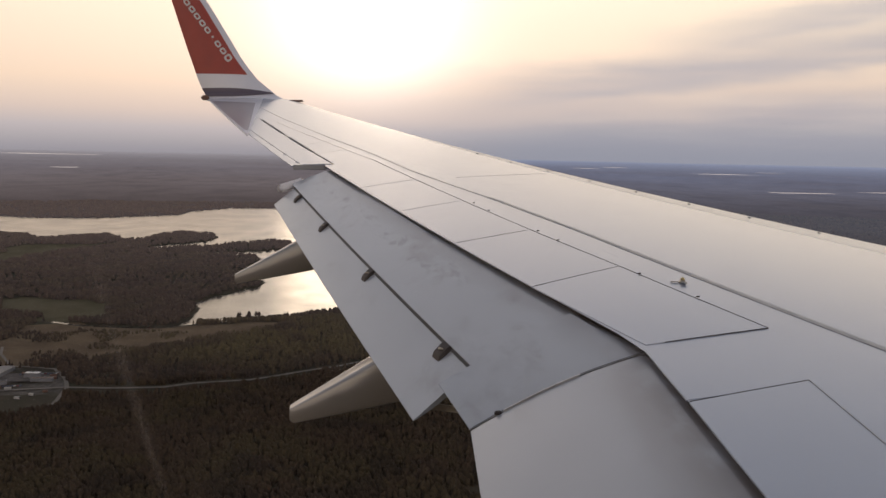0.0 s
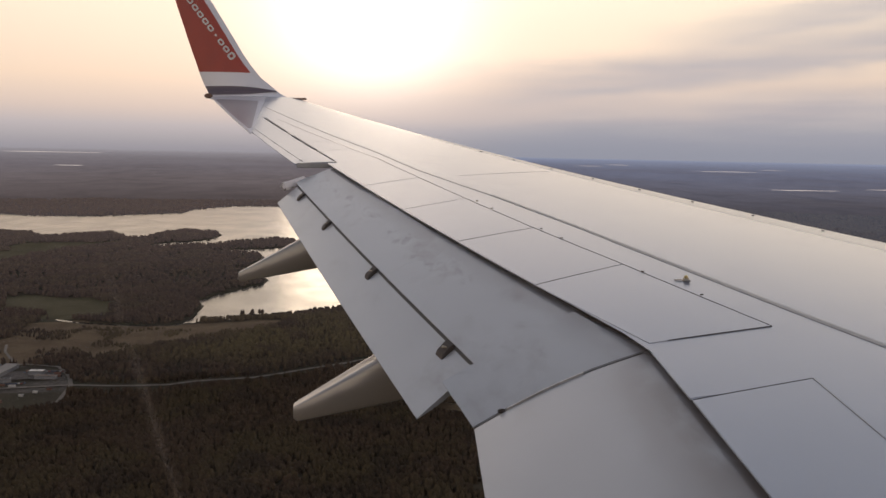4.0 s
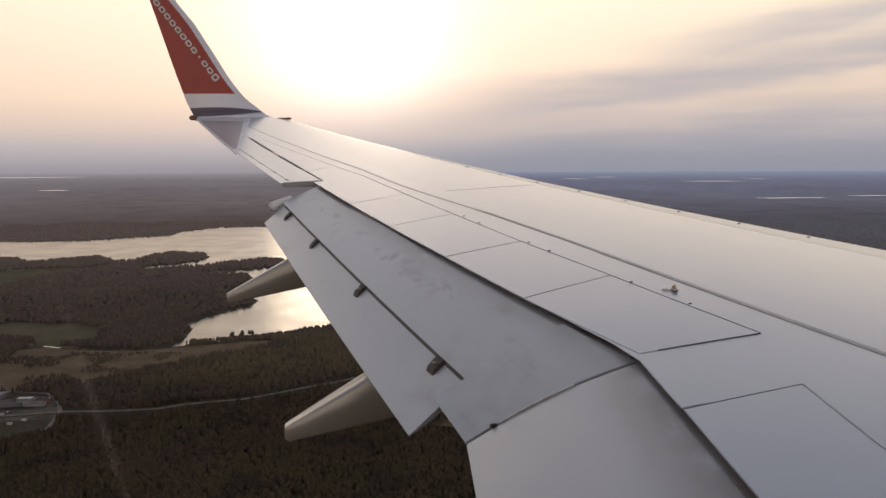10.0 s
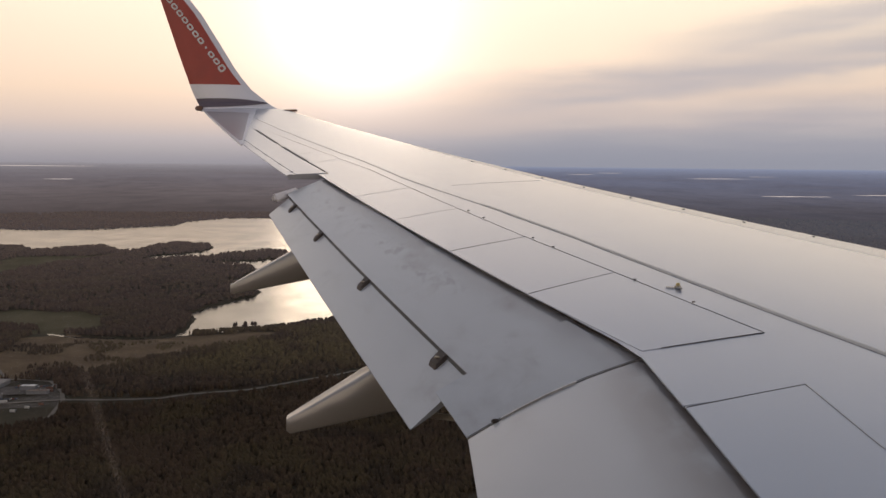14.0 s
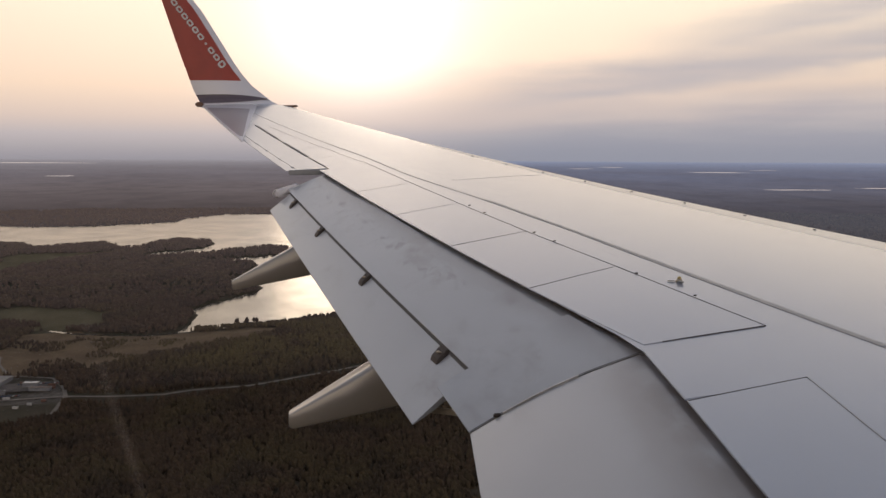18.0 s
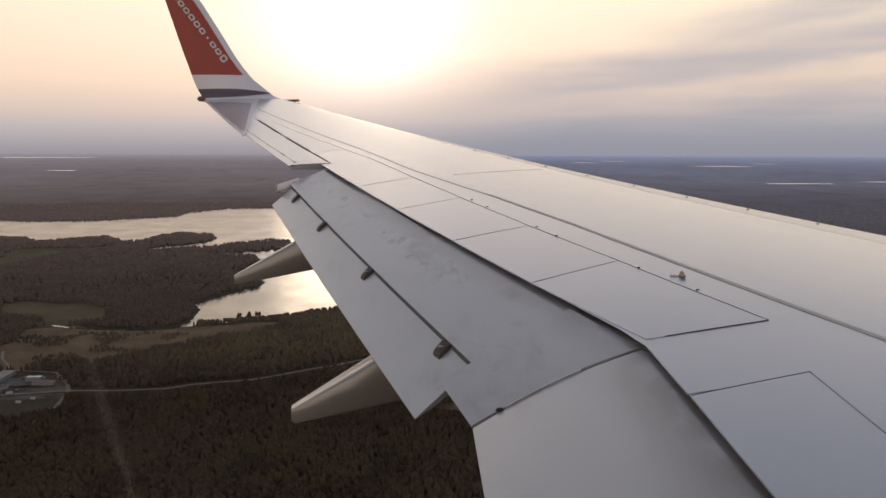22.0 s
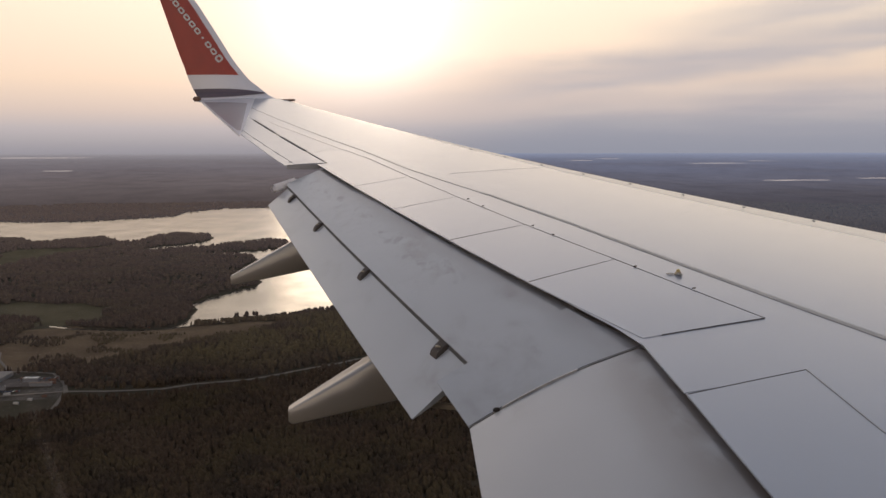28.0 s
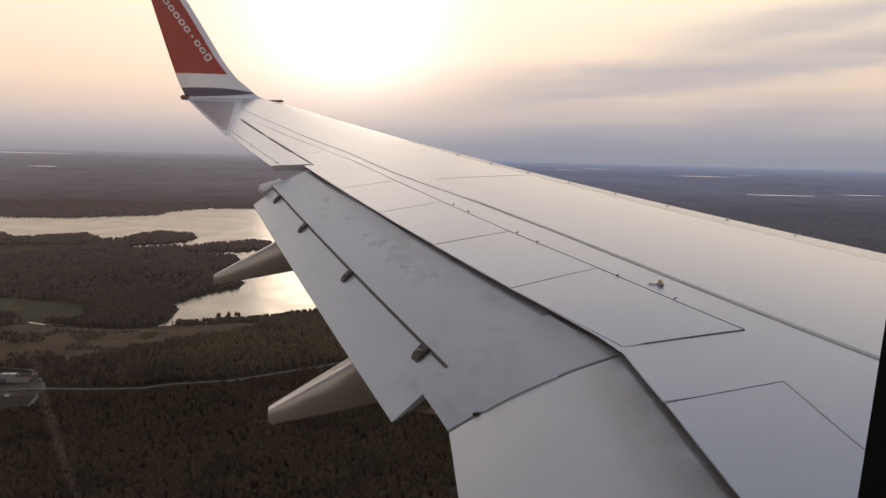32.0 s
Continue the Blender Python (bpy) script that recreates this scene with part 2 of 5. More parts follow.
def grid(rows_, closed_u=False, closed_v=False, bm=None):
    """A skin over rows of points."""
    bm = bm or bmesh.new()
    vs = [[bm.verts.new(p) for p in r] for r in rows_]
    nu, nv = len(vs), len(vs[0])
    for i in range(nu if closed_u else nu - 1):
        for j in range(nv if closed_v else nv - 1):
            quad = [vs[i][j], vs[(i + 1) % nu][j], vs[(i + 1) % nu][(j + 1) % nv], vs[i][(j + 1) % nv]]
            try:
                bm.faces.new(quad)
            except ValueError:
                pass
    return bm


def tube_of_sections(sections):
    """Closed rings of points joined to one body with capped ends."""
    bm = grid(sections, closed_v=True)
    bm.verts.ensure_lookup_table()
    n = len(sections[0])
    bm.faces.new([bm.verts[i] for i in range(n)])
    bm.faces.new([bm.verts[len(bm.verts) - n + i] for i in range(n)])
    return bm


def box_bm(cx, cy, cz, sx, sy, sz, turn=0.0, bevel=0.0, bm=None):
    bm = bm or bmesh.new()
    m = Matrix.Translation((cx, cy, cz)) @ Matrix.Rotation(turn, 4, "Z") @ Matrix.Diagonal((sx, sy, sz, 1))
    made = bmesh.ops.create_cube(bm, size=1.0, matrix=m)
    if bevel:
        edges = {e for v in made["verts"] for e in v.link_edges}
        bmesh.ops.bevel(bm, geom=list(edges), offset=bevel, segments=2, affect="EDGES")
    return bm


def oval(rx, rz, y, n=40, power=0.55, cx=0.0, cz=0.0):
    pts = []
    for k in range(n):
        t = 2 * math.pi * k / n
        c, s = math.cos(t), math.sin(t)
        pts.append(Vector((cx + rx * math.copysign(abs(c) ** power, c), y, cz + rz * math.copysign(abs(s) ** power, s))))
    return pts


# ---- the wing: shape ----
KINK = 3.785                                  # where the trailing edge bends, outward from the eye
SWEEP = math.atan(0.2854)
CH = (-math.cos(SWEEP), -math.sin(SWEEP))      # aft, square to the spoilers' trailing edge
TIP_Y = 15.25


def z_ref(y):
    s = y - KINK
    return -0.788 + 0.1248 * s + 0.0036 * s * s


def x_le(y):
    return 7.048 - 0.525 * y


def x_sl(y):
    """Trailing edge of the upper skin and spoilers."""
    return 1.334 - 0.2854 * (y - KINK) if y > KINK else 1.334 + 0.07 * (y - KINK)


def x_te(y):
    """Trailing edge outboard of the flaps."""
    return -0.572 - 0.2975 * (y - 9.296)


def z_top(x, y):
    c = x_le(y) - x_sl(y)
    u = (x_le(y) - x) / c
    return z_ref(y) + c * (0.03 * u * (1 - u) + 0.006 * (math.sqrt(max(u, 0.0)) - u)) if u < 1 else z_ref(y) - 0.06 * c * (u - 1)


def on_top(x, y, off=0.0):
    return Vector((x, y, z_top(x, y) + off))


def slab(p00, p01, p11, p10, off, thick, nu=6, nv=6):
    """A panel that follows the upper skin between four plan corners."""
    def at(a, b, o):
        x = (p00[0] * (1 - a) + p10[0] * a) * (1 - b) + (p01[0] * (1 - a) + p11[0] * a) * b
        y = (p00[1] * (1 - a) + p10[1] * a) * (1 - b) + (p01[1] * (1 - a) + p11[1] * a) * b
        return on_top(x, y, o)
    top = [[at(i / nu, j / nv, off) for j in range(nv + 1)] for i in range(nu + 1)]
    low = [[at(i / nu, j / nv, off - thick) for j in range(nv + 1)] for i in range(nu + 1)]
    bm = grid(top)
    grid(low, bm=bm)
    for line in ([(i, 0) for i in range(nu + 1)], [(i, nv) for i in range(nu + 1)], [(0, j) for j in range(nv + 1)], [(nu, j) for j in range(nv + 1)]):
        grid([[top[i][j] for i, j in line], [low[i][j] for i, j in line]], bm=bm)
    return bm


def ribbon(points, width, off, height=0.004, bm=None):
    """A thin raised strip along plan points on the upper skin."""
    fine = []
    for a, b in zip(points, points[1:]):
        n = max(2, int(math.dist(a, b) / 0.25))
        fine += [(a[0] + (b[0] - a[0]) * i / n, a[1] + (b[1] - a[1]) * i / n) for i in range(n)]
    fine.append(points[-1])
    rows_ = []
    for i, (x, y) in enumerate(fine):
        a, b = fine[max(0, i - 1)], fine[min(len(fine) - 1, i + 1)]
        d = math.dist(a, b)
        nx, ny = -(b[1] - a[1]) / d * width / 2, (b[0] - a[0]) / d * width / 2
        rows_.append([on_top(x + nx, y + ny, off - 0.01), on_top(x + nx, y + ny, off + height), on_top(x - nx, y - ny, off + height), on_top(x - nx, y - ny, off - 0.01)])
    return grid(rows_, closed_v=True, bm=bm)


wing = thing("aircraft_wing", (0, 0, 0), "white swept airliner wing with lowered flaps and a red winglet", "aircraft wing")
wing.matrix_world = BANK @ Matrix.Translation((1.2, 2.0, -1.0))
wing["zero"] = (1.2, 2.0, -1.0)

# main skin: airfoil sections from root to tip
sections = []
ys = list(np.linspace(0.22, 9.35, 30)) + [9.36] + list(np.linspace(9.6, TIP_Y, 18))
for y in ys:
    xl, xt = x_le(y), x_sl(y)
    if y > 9.355:
        hinge = -0.44 - 0.308 * (y - 10.298) + 0.01
        xt = hinge if y < 13.05 else x_te(y)
    c = xl - xt
    ring = []
    for u in np.linspace(1, 0.1414, 26) ** 2:
        ring.append(on_top(xl - u * c, y))
    zl = z_top(xl - 0.02 * c, y)
    r = 0.035 * min(c, 3.4)
    for a in np.linspace(70, -80, 8):
        ring.append(Vector((xl - 0.022 * c + r * 0.8 * math.cos(radians(a)), y, zl - r + r * math.sin(radians(a)))))
    for u in np.linspace(0.06, 0.97, 12):
        ring.append(Vector((xl - u * c, y, z_ref(y) - 0.03 - 0.105 * c * math.sin(math.pi * (0.18 + 0.82 * u)) ** 0.8 * (1 - 0.35 * u))))
    sections.append(ring)
part("wing_skin", tube_of_sections(sections), WHITE, wing, "white painted upper and lower wing skin", smooth=True)


def hinge_x(y):
    return 2.02 - 0.309 * (y - 4.02)


# flight spoilers: four panels, square to their hinge line, and the fixed panel beyond them
seams = [((hinge_x(4.02), 4.02), (x_sl(3.83) + 0.03, 3.83)), ((1.66, 5.25), (x_sl(4.84), 4.84)), ((1.318, 6.31), (x_sl(5.93), 5.93)),
         ((0.965, 7.44), (x_sl(7.03), 7.03)), ((0.640, 8.47), (x_sl(8.07), 8.07)), ((0.26, 9.66), (x_sl(9.3), 9.3))]
for i in range(5):
    (a, b), (c_, d_) = seams[i], seams[i + 1]
    g = 0.004
    p00, p01 = (a[0] - g, a[1] + g), (b[0] - 0.004, b[1] + g - 0.006)
    p10, p11 = (c_[0] - g, c_[1] - g), (d_[0] - 0.004, d_[1] - g - 0.006)
    part("spoiler" if i < 4 else "fixed_panel", slab(p00, p01, p11, p10, 0.0035, 0.0065), PANEL, wing, smooth=True)
for i, (a, b) in enumerate(seams[:5]):
    if i == 0:
        b = (a[0] + (b[0] - a[0]) * 0.86, a[1] + (b[1] - a[1]) * 0.86)
    part("panel_seam", ribbon([a, b], 0.0032 if i < 2 else 0.004, 0.003, 0.002), SEAL if i < 3 else SPAR, wing)
part("hinge_seam", ribbon([s[0] for s in seams], 0.0045, 0.003, 0.002), SEAL, wing)
part("fixed_panel", slab((1.62, 3.80), (x_sl(3.81) - 0.004, 3.81), (x_sl(3.18) - 0.004, 3.18), (1.62, 3.25), 0.002, 0.006), PANEL, wing, smooth=True)
# inboard ground spoiler
gs = [(1.86, 3.335), (1.293, 3.16), (x_sl(0.9), 0.9), (1.78, 1.0)]
part("ground_spoiler", slab((gs[0][0] - .005, gs[0][1] - .005), (gs[1][0] - .004, gs[1][1] - .005), (gs[2][0] - 0.004, gs[2][1]), gs[3], 0.0035, 0.0065), PANEL, wing, smooth=True)
part("panel_seam", ribbon([gs[1], gs[0]], 0.0032, 0.003, 0.002), SEAL, wing)
part("panel_seam", ribbon([gs[0], (1.807, 2.738), (1.79, 1.0)], 0.0035, 0.004, 0.002), STRIP, wing)
# long sealant line of the rear spar, its double outboard, and the leading-edge skin joint
SPAR_LINE = [(0.9, 3.18), (3.67, 2.415), (5.2, 1.99), (6.35, 1.65), (7.45, 1.27), (8.2, 0.96), (8.95, 0.65), (10.1, 0.26), (11.47, -0.31), (13.0, -0.93), (14.2, -1.40)]


def spar_x(y):
    return float(np.interp(y, [p[0] for p in SPAR_LINE], [p[1] for p in SPAR_LINE]))


for lo_, hi_, w_, mat_ in ((0.9, 5.9, 0.040, STRIP), (5.9, 7.6, 0.034, STRIP), (7.6, 9.4, 0.026, SPAR), (9.4, 11.4, 0.018, SPAR), (11.4, 14.2, 0.010, FAINT)):
    part("spar_sealant", ribbon([(spar_x(y), y) for y in np.linspace(lo_, hi_ + 0.01, 10)], w_, 0.001, 0.002), mat_, wing, "grey sealant band along the rear spar")
part("hinge_seam", ribbon([(0.26, 9.66), (-0.40, 11.23), (-1.02, 12.7)], 0.006, 0.0005, 0.001), SPAR, wing)
part("skin_joint", ribbon([(x_le(9.0) - 0.3, 9.0), (1.05, 8.6)], 0.005, 0.0005, 0.0015), FAINT, wing)
for y in (11.0, 10.35):
    part("skin_joint", ribbon([(0.0 - 0.3 * (y - 10.3), y), (-0.42 - 0.308 * (y - 10.298), y - 0.35)], 0.006, 0.0002, 0.001), FAINT, wing)

# polished leading edge of the slats
slat = []
for y in np.linspace(2.2, 11.6, 34):
    xl = x_le(y)
    c_ = xl - (x_sl(y) if y < 9.355 else -0.43 - 0.308 * (y - 10.298) if y < 13.05 else x_te(y))
    row = [on_top(xl - u * c_, y, 0.002 if k_ else -0.004) for k_, u in enumerate(np.linspace(min(0.9, ((0.62 - 0.066 * max(0.0, y - 3.0)) / c_) ** 0.5), 0.1414, 10) ** 2)]
    zl, r_ = z_top(xl - 0.02 * c_, y), 0.035 * min(c_, 3.4)
    row += [Vector((xl - 0.022 * c_ + (r_ * 0.8 + 0.003) * math.cos(radians(a)), y, zl - r_ + (r_ + 0.003) * math.sin(radians(a)))) for a in np.linspace(70, -30, 7)]
    slat.append(row)
part("leading_edge_slat", grid(slat), SLAT, wing, "polished bare-metal leading edge", smooth=True)

# thin dark tube that draws the shaded underside of the nose
nose = []
for y in np.linspace(3.0, 9.6, 26):
    full = x_le(y) - (x_sl(y) if y < 9.355 else -0.43 - 0.308 * (y - 10.298) if y < 13.05 else x_te(y))
    r_ = 0.035 * min(full, 3.4)
    c_ = Vector((x_le(y) - 0.022 * full + r_ * 0.8 * math.cos(radians(60)), y, z_top(x_le(y) - 0.02 * full, y) - r_ + r_ * math.sin(radians(60))))
    nose.append([c_ + Vector((0.010 * math.cos(t), 0, 0.010 * math.sin(t))) for t in np.linspace(0, 2 * math.pi, 7)[:-1]])
part("nose_shade_line", tube_of_sections(nose), NEAR_BLACK, wing, "thin dark line drawn for the shade under the leading edge", smooth=True)

# small studs along the leading edge
for i in range(8):
    y = 6.37 + 0.562 * i
    x = x_le(y) - 0.14
    p = on_top(x, y)
    bm = bmesh.new()
    bmesh.ops.create_cone(bm, cap_ends=True, segments=10, radius1=0.016, radius2=0.010, depth=0.010, matrix=Matrix.Translation(p + Vector((0, 0, 0.003))))
    part("leading_edge_stud", bm, NEAR_BLACK, wing)
for i, (x, y) in enumerate(((1.70, 5.05), (1.86, 4.55), (1.42, 5.95), (1.34, 6.24), (1.10, 7.0), (1.02, 7.3))):
    part("hinge_pin", box_bm(*(on_top(x + 0.02, y) + Vector((0, 0, 0.01))), 0.024, 0.009, 0.007, 0.5, 0.002), NEAR_BLACK, wing)
# brass tie-down fitting on the upper skin
p = on_top(1.915, 4.87)
bm = bmesh.new()
bmesh.ops.create_cone(bm, cap_ends=True, segments=14, radius1=0.023, radius2=0.016, depth=0.014, matrix=Matrix.Translation(p + Vector((0, 0, 0.008))))
fit_ = part("tie_down_fitting", bm, BARE, wing, "small brass tie-down fitting", smooth=True)
bm = bmesh.new()
bmesh.ops.create_uvsphere(bm, u_segments=12, v_segments=8, radius=0.012, matrix=Matrix.Translation(p + Vector((0, 0, 0.020))))
part("knob", bm, AMBER, fit_, smooth=True)
part("tongue", box_bm(p.x - 0.045, p.y + 0.005, p.z + 0.006, 0.045, 0.018, 0.006, -0.3, 0.002), INK, fit_)
part("ring", box_bm(p.x - 0.005, p.y - 0.040, p.z + 0.005, 0.026, 0.032, 0.006, 0.0, 0.002), STRIP, fit_)

# aileron with its tab
def aileron_ring(y, x0, x1, th):
    ring = []
    for u in np.linspace(0, 1, 8):
        x = x0 + (x1 - x0) * u
        ring.append(on_top(x, y, 0.004))
    for u in np.linspace(1, 0, 8):
        x = x0 + (x1 - x0) * u
        ring.append(on_top(x, y, -0.004 - th * (1 - u)))
    return ring


def ail_hinge(y):
    return -0.44 - 0.308 * (y - 10.298)


def tab_line(y):
    return -0.494 - 0.308 * (y - 9.467) - 0.02


ail = part("aileron", tube_of_sections([aileron_ring(y, ail_hinge(y) - 0.012, tab_line(y) + 0.004, 0.06) for y in np.linspace(9.40, 12.95, 10)]), WHITE, wing, smooth=True)
part("trim_tab", tube_of_sections([aileron_ring(y, tab_line(y) - 0.004, x_te(y), 0.03) for y in np.linspace(9.36, 12.95, 10)]), WHITE, ail, smooth=True)
for a, b in ((12.85, 11.6), (11.3, 10.2), (10.05, 9.5)):
    part("hinge_gap", ribbon([(ail_hinge(a), a), (ail_hinge(b), b)], 0.03 if a > 10.1 else 0.014, 0.004), SEAL, ail)
for y in (11.3, 10.75, 10.1, 9.55):
    part("tab_hinge", box_bm(*(on_top(tab_line(y), y) + Vector((0, 0, 0.005))), 0.035, 0.010, 0.008, 0.2, 0.002), STRIP, ail)
# short closing rib between aileron and flap
part("closing_rib", box_bm(-0.40, 9.35, z_ref(9.35) - 0.03, 0.34, 0.03, 0.05, 0.05, 0.006), STRIP, wing)


# ---- flaps ----
def drop(w):
    return 0.025 + 0.36 * w + 0.09 * w * w - 0.008 * math.exp(-w / 0.12) if w > 0 else 0.017 - 0.4 * w


def flap_point(yh, w, off=0.0):
    """Outboard flap: yh along the hinge line, w aft of it."""
    return Vector((x_sl(yh) + CH[0] * w, yh + CH[1] * w, z_ref(yh) - drop(w) + off))


def in_point(y, w, off=0.0):
    arch = 0.022 * math.sin(math.pi * w / 0.785) if 0 < w < 0.785 else 0.0
    return Vector((x_sl(y) - w, y, z_ref(y) - drop(w) + arch + off))


def flap_body(point, stations, w0, w1, thick, n=10):
    secs = []
    for s in stations:
        a, b = w0(s), w1(s)
        ring = [point(s, a + (b - a) * i / n) for i in range(n + 1)]
        ring += [point(s, a + (b - a) * i / n, -0.004 - thick * math.sin(math.pi * min(1, 0.08 + 0.92 * (1 - i / n) * 0.95)) * (1 - i / n) ** 0.3) for i in range(n, -1, -1)]
        secs.append(ring)
    return tube_of_sections(secs)


def main_te(s):
    return 0.565 - 0.0405 * (s - 4.44)


flap = part("outboard_flap", flap_body(flap_point, np.linspace(4.415, 9.17, 14), lambda s: -0.3, main_te, 0.10), FLAP, wing, "lowered off-white flap with grime streaks", smooth=True)


def root_point(a, w, off=0.0):
    """The outboard flap's inner end: from the streamwise joint to the square-cut step."""
    return in_point(KINK + 0.007, w, off).lerp(flap_point(4.415, w, off), a)


part("flap_root", flap_body(root_point, np.linspace(0, 1, 5), lambda a: -0.3, lambda a: 0.785 - 0.05 * a, 0.10), FLAP, flap, smooth=True)
part("inboard_flap", flap_body(in_point, np.linspace(1.0, 3.775, 10), lambda s: -0.3, lambda s: 0.785 + 0.0 * s, 0.12), FLAP, wing, "lowered off-white inboard flap", smooth=True)


def aft_te(s):
    return 0.857 - 0.0609 * (s - 4.43)


def aft_point(yh, w, off=0.0):
    e = main_te(yh)
    return Vector((x_sl(yh) + CH[0] * w, yh + CH[1] * w, z_ref(yh) - drop(e) - 0.032 - (0.72 + 0.018 / (aft_te(yh) - e)) * (w - e) + off))


part("aft_flap", flap_body(aft_point, np.linspace(4.43, 9.10, 14), lambda s: main_te(s) - 0.08, aft_te, 0.04), FLAP, flap, "trailing segment of the double flap", smooth=True)
# dark strip laid in as the shade between the two flap segments
part("slot_shadow_strip", flap_body(lambda s, w, off=0.0: aft_point(s, w, off + 0.007), np.linspace(4.44, 9.08, 12), lambda s: main_te(s) - 0.03, lambda s: main_te(s) + 0.000, 0.01, 2), SEAL, flap)
for s, wd in ((4.74, 0.10), (6.20, 0.085), (7.60, 0.075), (8.72, 0.075)):
    c = main_te(s) + 0.01
    rows_ = []
    for w, hgt in ((c - 0.03, 0.022), (c + 0.01, 0.030), (c + 0.05, 0.022), (c + 0.058, 0.004)):
        rows_.append([aft_point(s - wd * 0.5, w, -0.01), aft_point(s - wd * 0.4, w, hgt), aft_point(s + wd * 0.4, w, hgt), aft_point(s + wd * 0.5, w, -0.01)])
    br = part("hinge_bracket", tube_of_sections(rows_), NEAR_BLACK, flap, "dark hinge bracket between the flap segments")
    part("bracket_plate", box_bm(*(aft_point(s, c + 0.026, 0.030)), 0.030, wd * 0.4, 0.006, -0.2, 0.002), BARE, br)
bm = box_bm(0, 0, 0, 0.26, 0.16, 0.085, SWEEP, 0.018)
bmesh.ops.transform(bm, verts=bm.verts, matrix=Matrix.Translation(flap_point(9.26, 0.37, -0.03)) @ Matrix.Rotation(radians(-18), 4, "Y"))
part("flap_end_lug", bm, TIP, flap, "pale lug at the flap's outer end")
# added dark sheet under the spoilers: stops sky light, stands for the slot's shade
shade_sheet = [[Vector((x_sl(y) + 0.05, y + 0.014, z_ref(y) - 0.012)), Vector((x_sl(y) + 0.05, y + 0.014, z_ref(y) - 0.25 + 0.012 * (y - KINK)))] for y in np.linspace(KINK, 9.3, 14)]
part("slot_shade_sheet", grid(shade_sheet), NEAR_BLACK, wing)
# joint strip between the two flaps
bm = grid([[in_point(KINK + 0.002, w, 0.004) for w in np.linspace(0.0, 0.785, 14)], [in_point(KINK + 0.0085, w, 0.004) for w in np.linspace(0.0, 0.785, 14)]])
part("flap_joint", bm, SEAL, wing)
bm = grid([[in_point(KINK - 0.008, w, 0.009) for w in np.linspace(0.3, 0.64, 8)], [in_point(KINK - 0.000, w, 0.009) for w in np.linspace(0.3, 0.64, 8)],
           [in_point(KINK - 0.000, w, -0.01) for w in np.linspace(0.3, 0.64, 8)]])
part("joint_rail", bm, INK, wing, "bright metal rail in the flap joint")
part("joint_bolt", box_bm(*in_point(KINK, 0.665, 0.008), 0.032, 0.022, 0.018, 0.3, 0.005), NEAR_BLACK, wing)


def fairing(y, tail, top, under, front, cap):
    """Canoe-shaped cover of a flap track. tail: x, z of the blunt end's top and bottom."""
    secs = []
    n = 18
    for i in range(9):
        a = i / 8
        x = tail[0] + (front - tail[0]) * a
        zt = tail[1] + top * (x - tail[0])
        zb = tail[2] + under * (x - tail[0])
        zt = min(zt, tail[1] + cap)
        wide = 0.07 + 0.085 * min(1.0, a * 2.2) ** 0.7
        ring = []
        for k in range(n):
            t = 2 * math.pi * k / n
            cx, sx = math.cos(t), math.sin(t)
            ring.append(Vector((x, y + wide * math.copysign(abs(cx) ** 0.3, cx), (zt + zb) / 2 + (zt - zb) / 2 * math.copysign(abs(sx) ** 0.22, sx))))
        if i == 0:
            mid = sum(ring, Vector()) / n
            secs.append([mid + (v - mid) * 0.72 + Vector((-0.025, 0, 0)) for v in ring])
        secs.append(ring)
    return tube_of_sections(secs)


part("flap_track_fairing", fairing(5.3, (-0.311, -1.434, -1.538), 0.60, 0.22, 1.5, 0.42), CANOE, wing, "grey-beige canoe fairing below the flap", smooth=True, sharp=32)
part("flap_track_fairing", fairing(8.2, (-0.994, -0.979, -1.081), 0.56, 0.20, 0.6, 0.38), CANOE, wing, "grey-beige canoe fairing below the flap", smooth=True, sharp=32)
# actuator link seen in the gap below the flap's inner end
part("actuator_link", box_bm(0.50, 4.33, -1.20, 0.22, 0.03, 0.03, -0.5, 0.006), BARE, wing)


# ---- winglet ----
WL = [(1.06, -2.37, -0.95), (1.10, -2.372, -1.05), (1.19, -2.42, -1.22), (1.307, -2.485, -1.366), (1.457, -2.55, -1.554), (1.664, -2.62, -1.722), (1.852, -2.69, -1.853),
      (2.087, -2.77, -1.993), (2.70, -2.975, -2.374), (3.17, -3.134, -2.75), (3.50, -3.25, -3.0), (3.56, -3.30, -3.10)]


def wl_span(z):
    zs = [r[0] for r in WL]
    return float(np.interp(z, zs, [r[1] for r in WL])), float(np.interp(z, zs, [r[2] for r in WL]))


def wl_y(z):
    return 15.45 + 0.10 * (z - 1.15) - 0.9 * max(0.0, 1.24 - z) ** 1.2


def wl_ring(z, a, b, th, grow=0.0):
    te, le = wl_span(z)
    c = le - te
    x0, x1 = te + a * c, te + b * c
    ring = []
    for u in np.linspace(0, 1, 9):
        x = x0 + (x1 - x0) * u
        f = (x - te) / c
        t = th * c * 4 * max(0.0, f) ** 0.8 * max(0.0, 1 - f) ** 0.5 * 0.5 + 0.003 + grow
        ring.append((x, t))
    return [Vector((x, wl_y(z) - t, z)) for x, t in ring] + [Vector((x, wl_y(z) + t, z)) for x, t in reversed(ring)]


levels = sorted(set([r[0] for r in WL] + list(np.linspace(1.06, 1.5, 10)) + list(np.linspace(1.6, 3.5, 10))))
winglet = part("winglet", tube_of_sections([wl_ring(z, 0, 1, 0.10) for z in levels]), TIP, wing, "white blended winglet with a red outer field", smooth=True)


def red_edge(z):
    te, le = wl_span(z)
    return 1 - 0.105 / (le - te) if le - te > 0.2 else 0.5


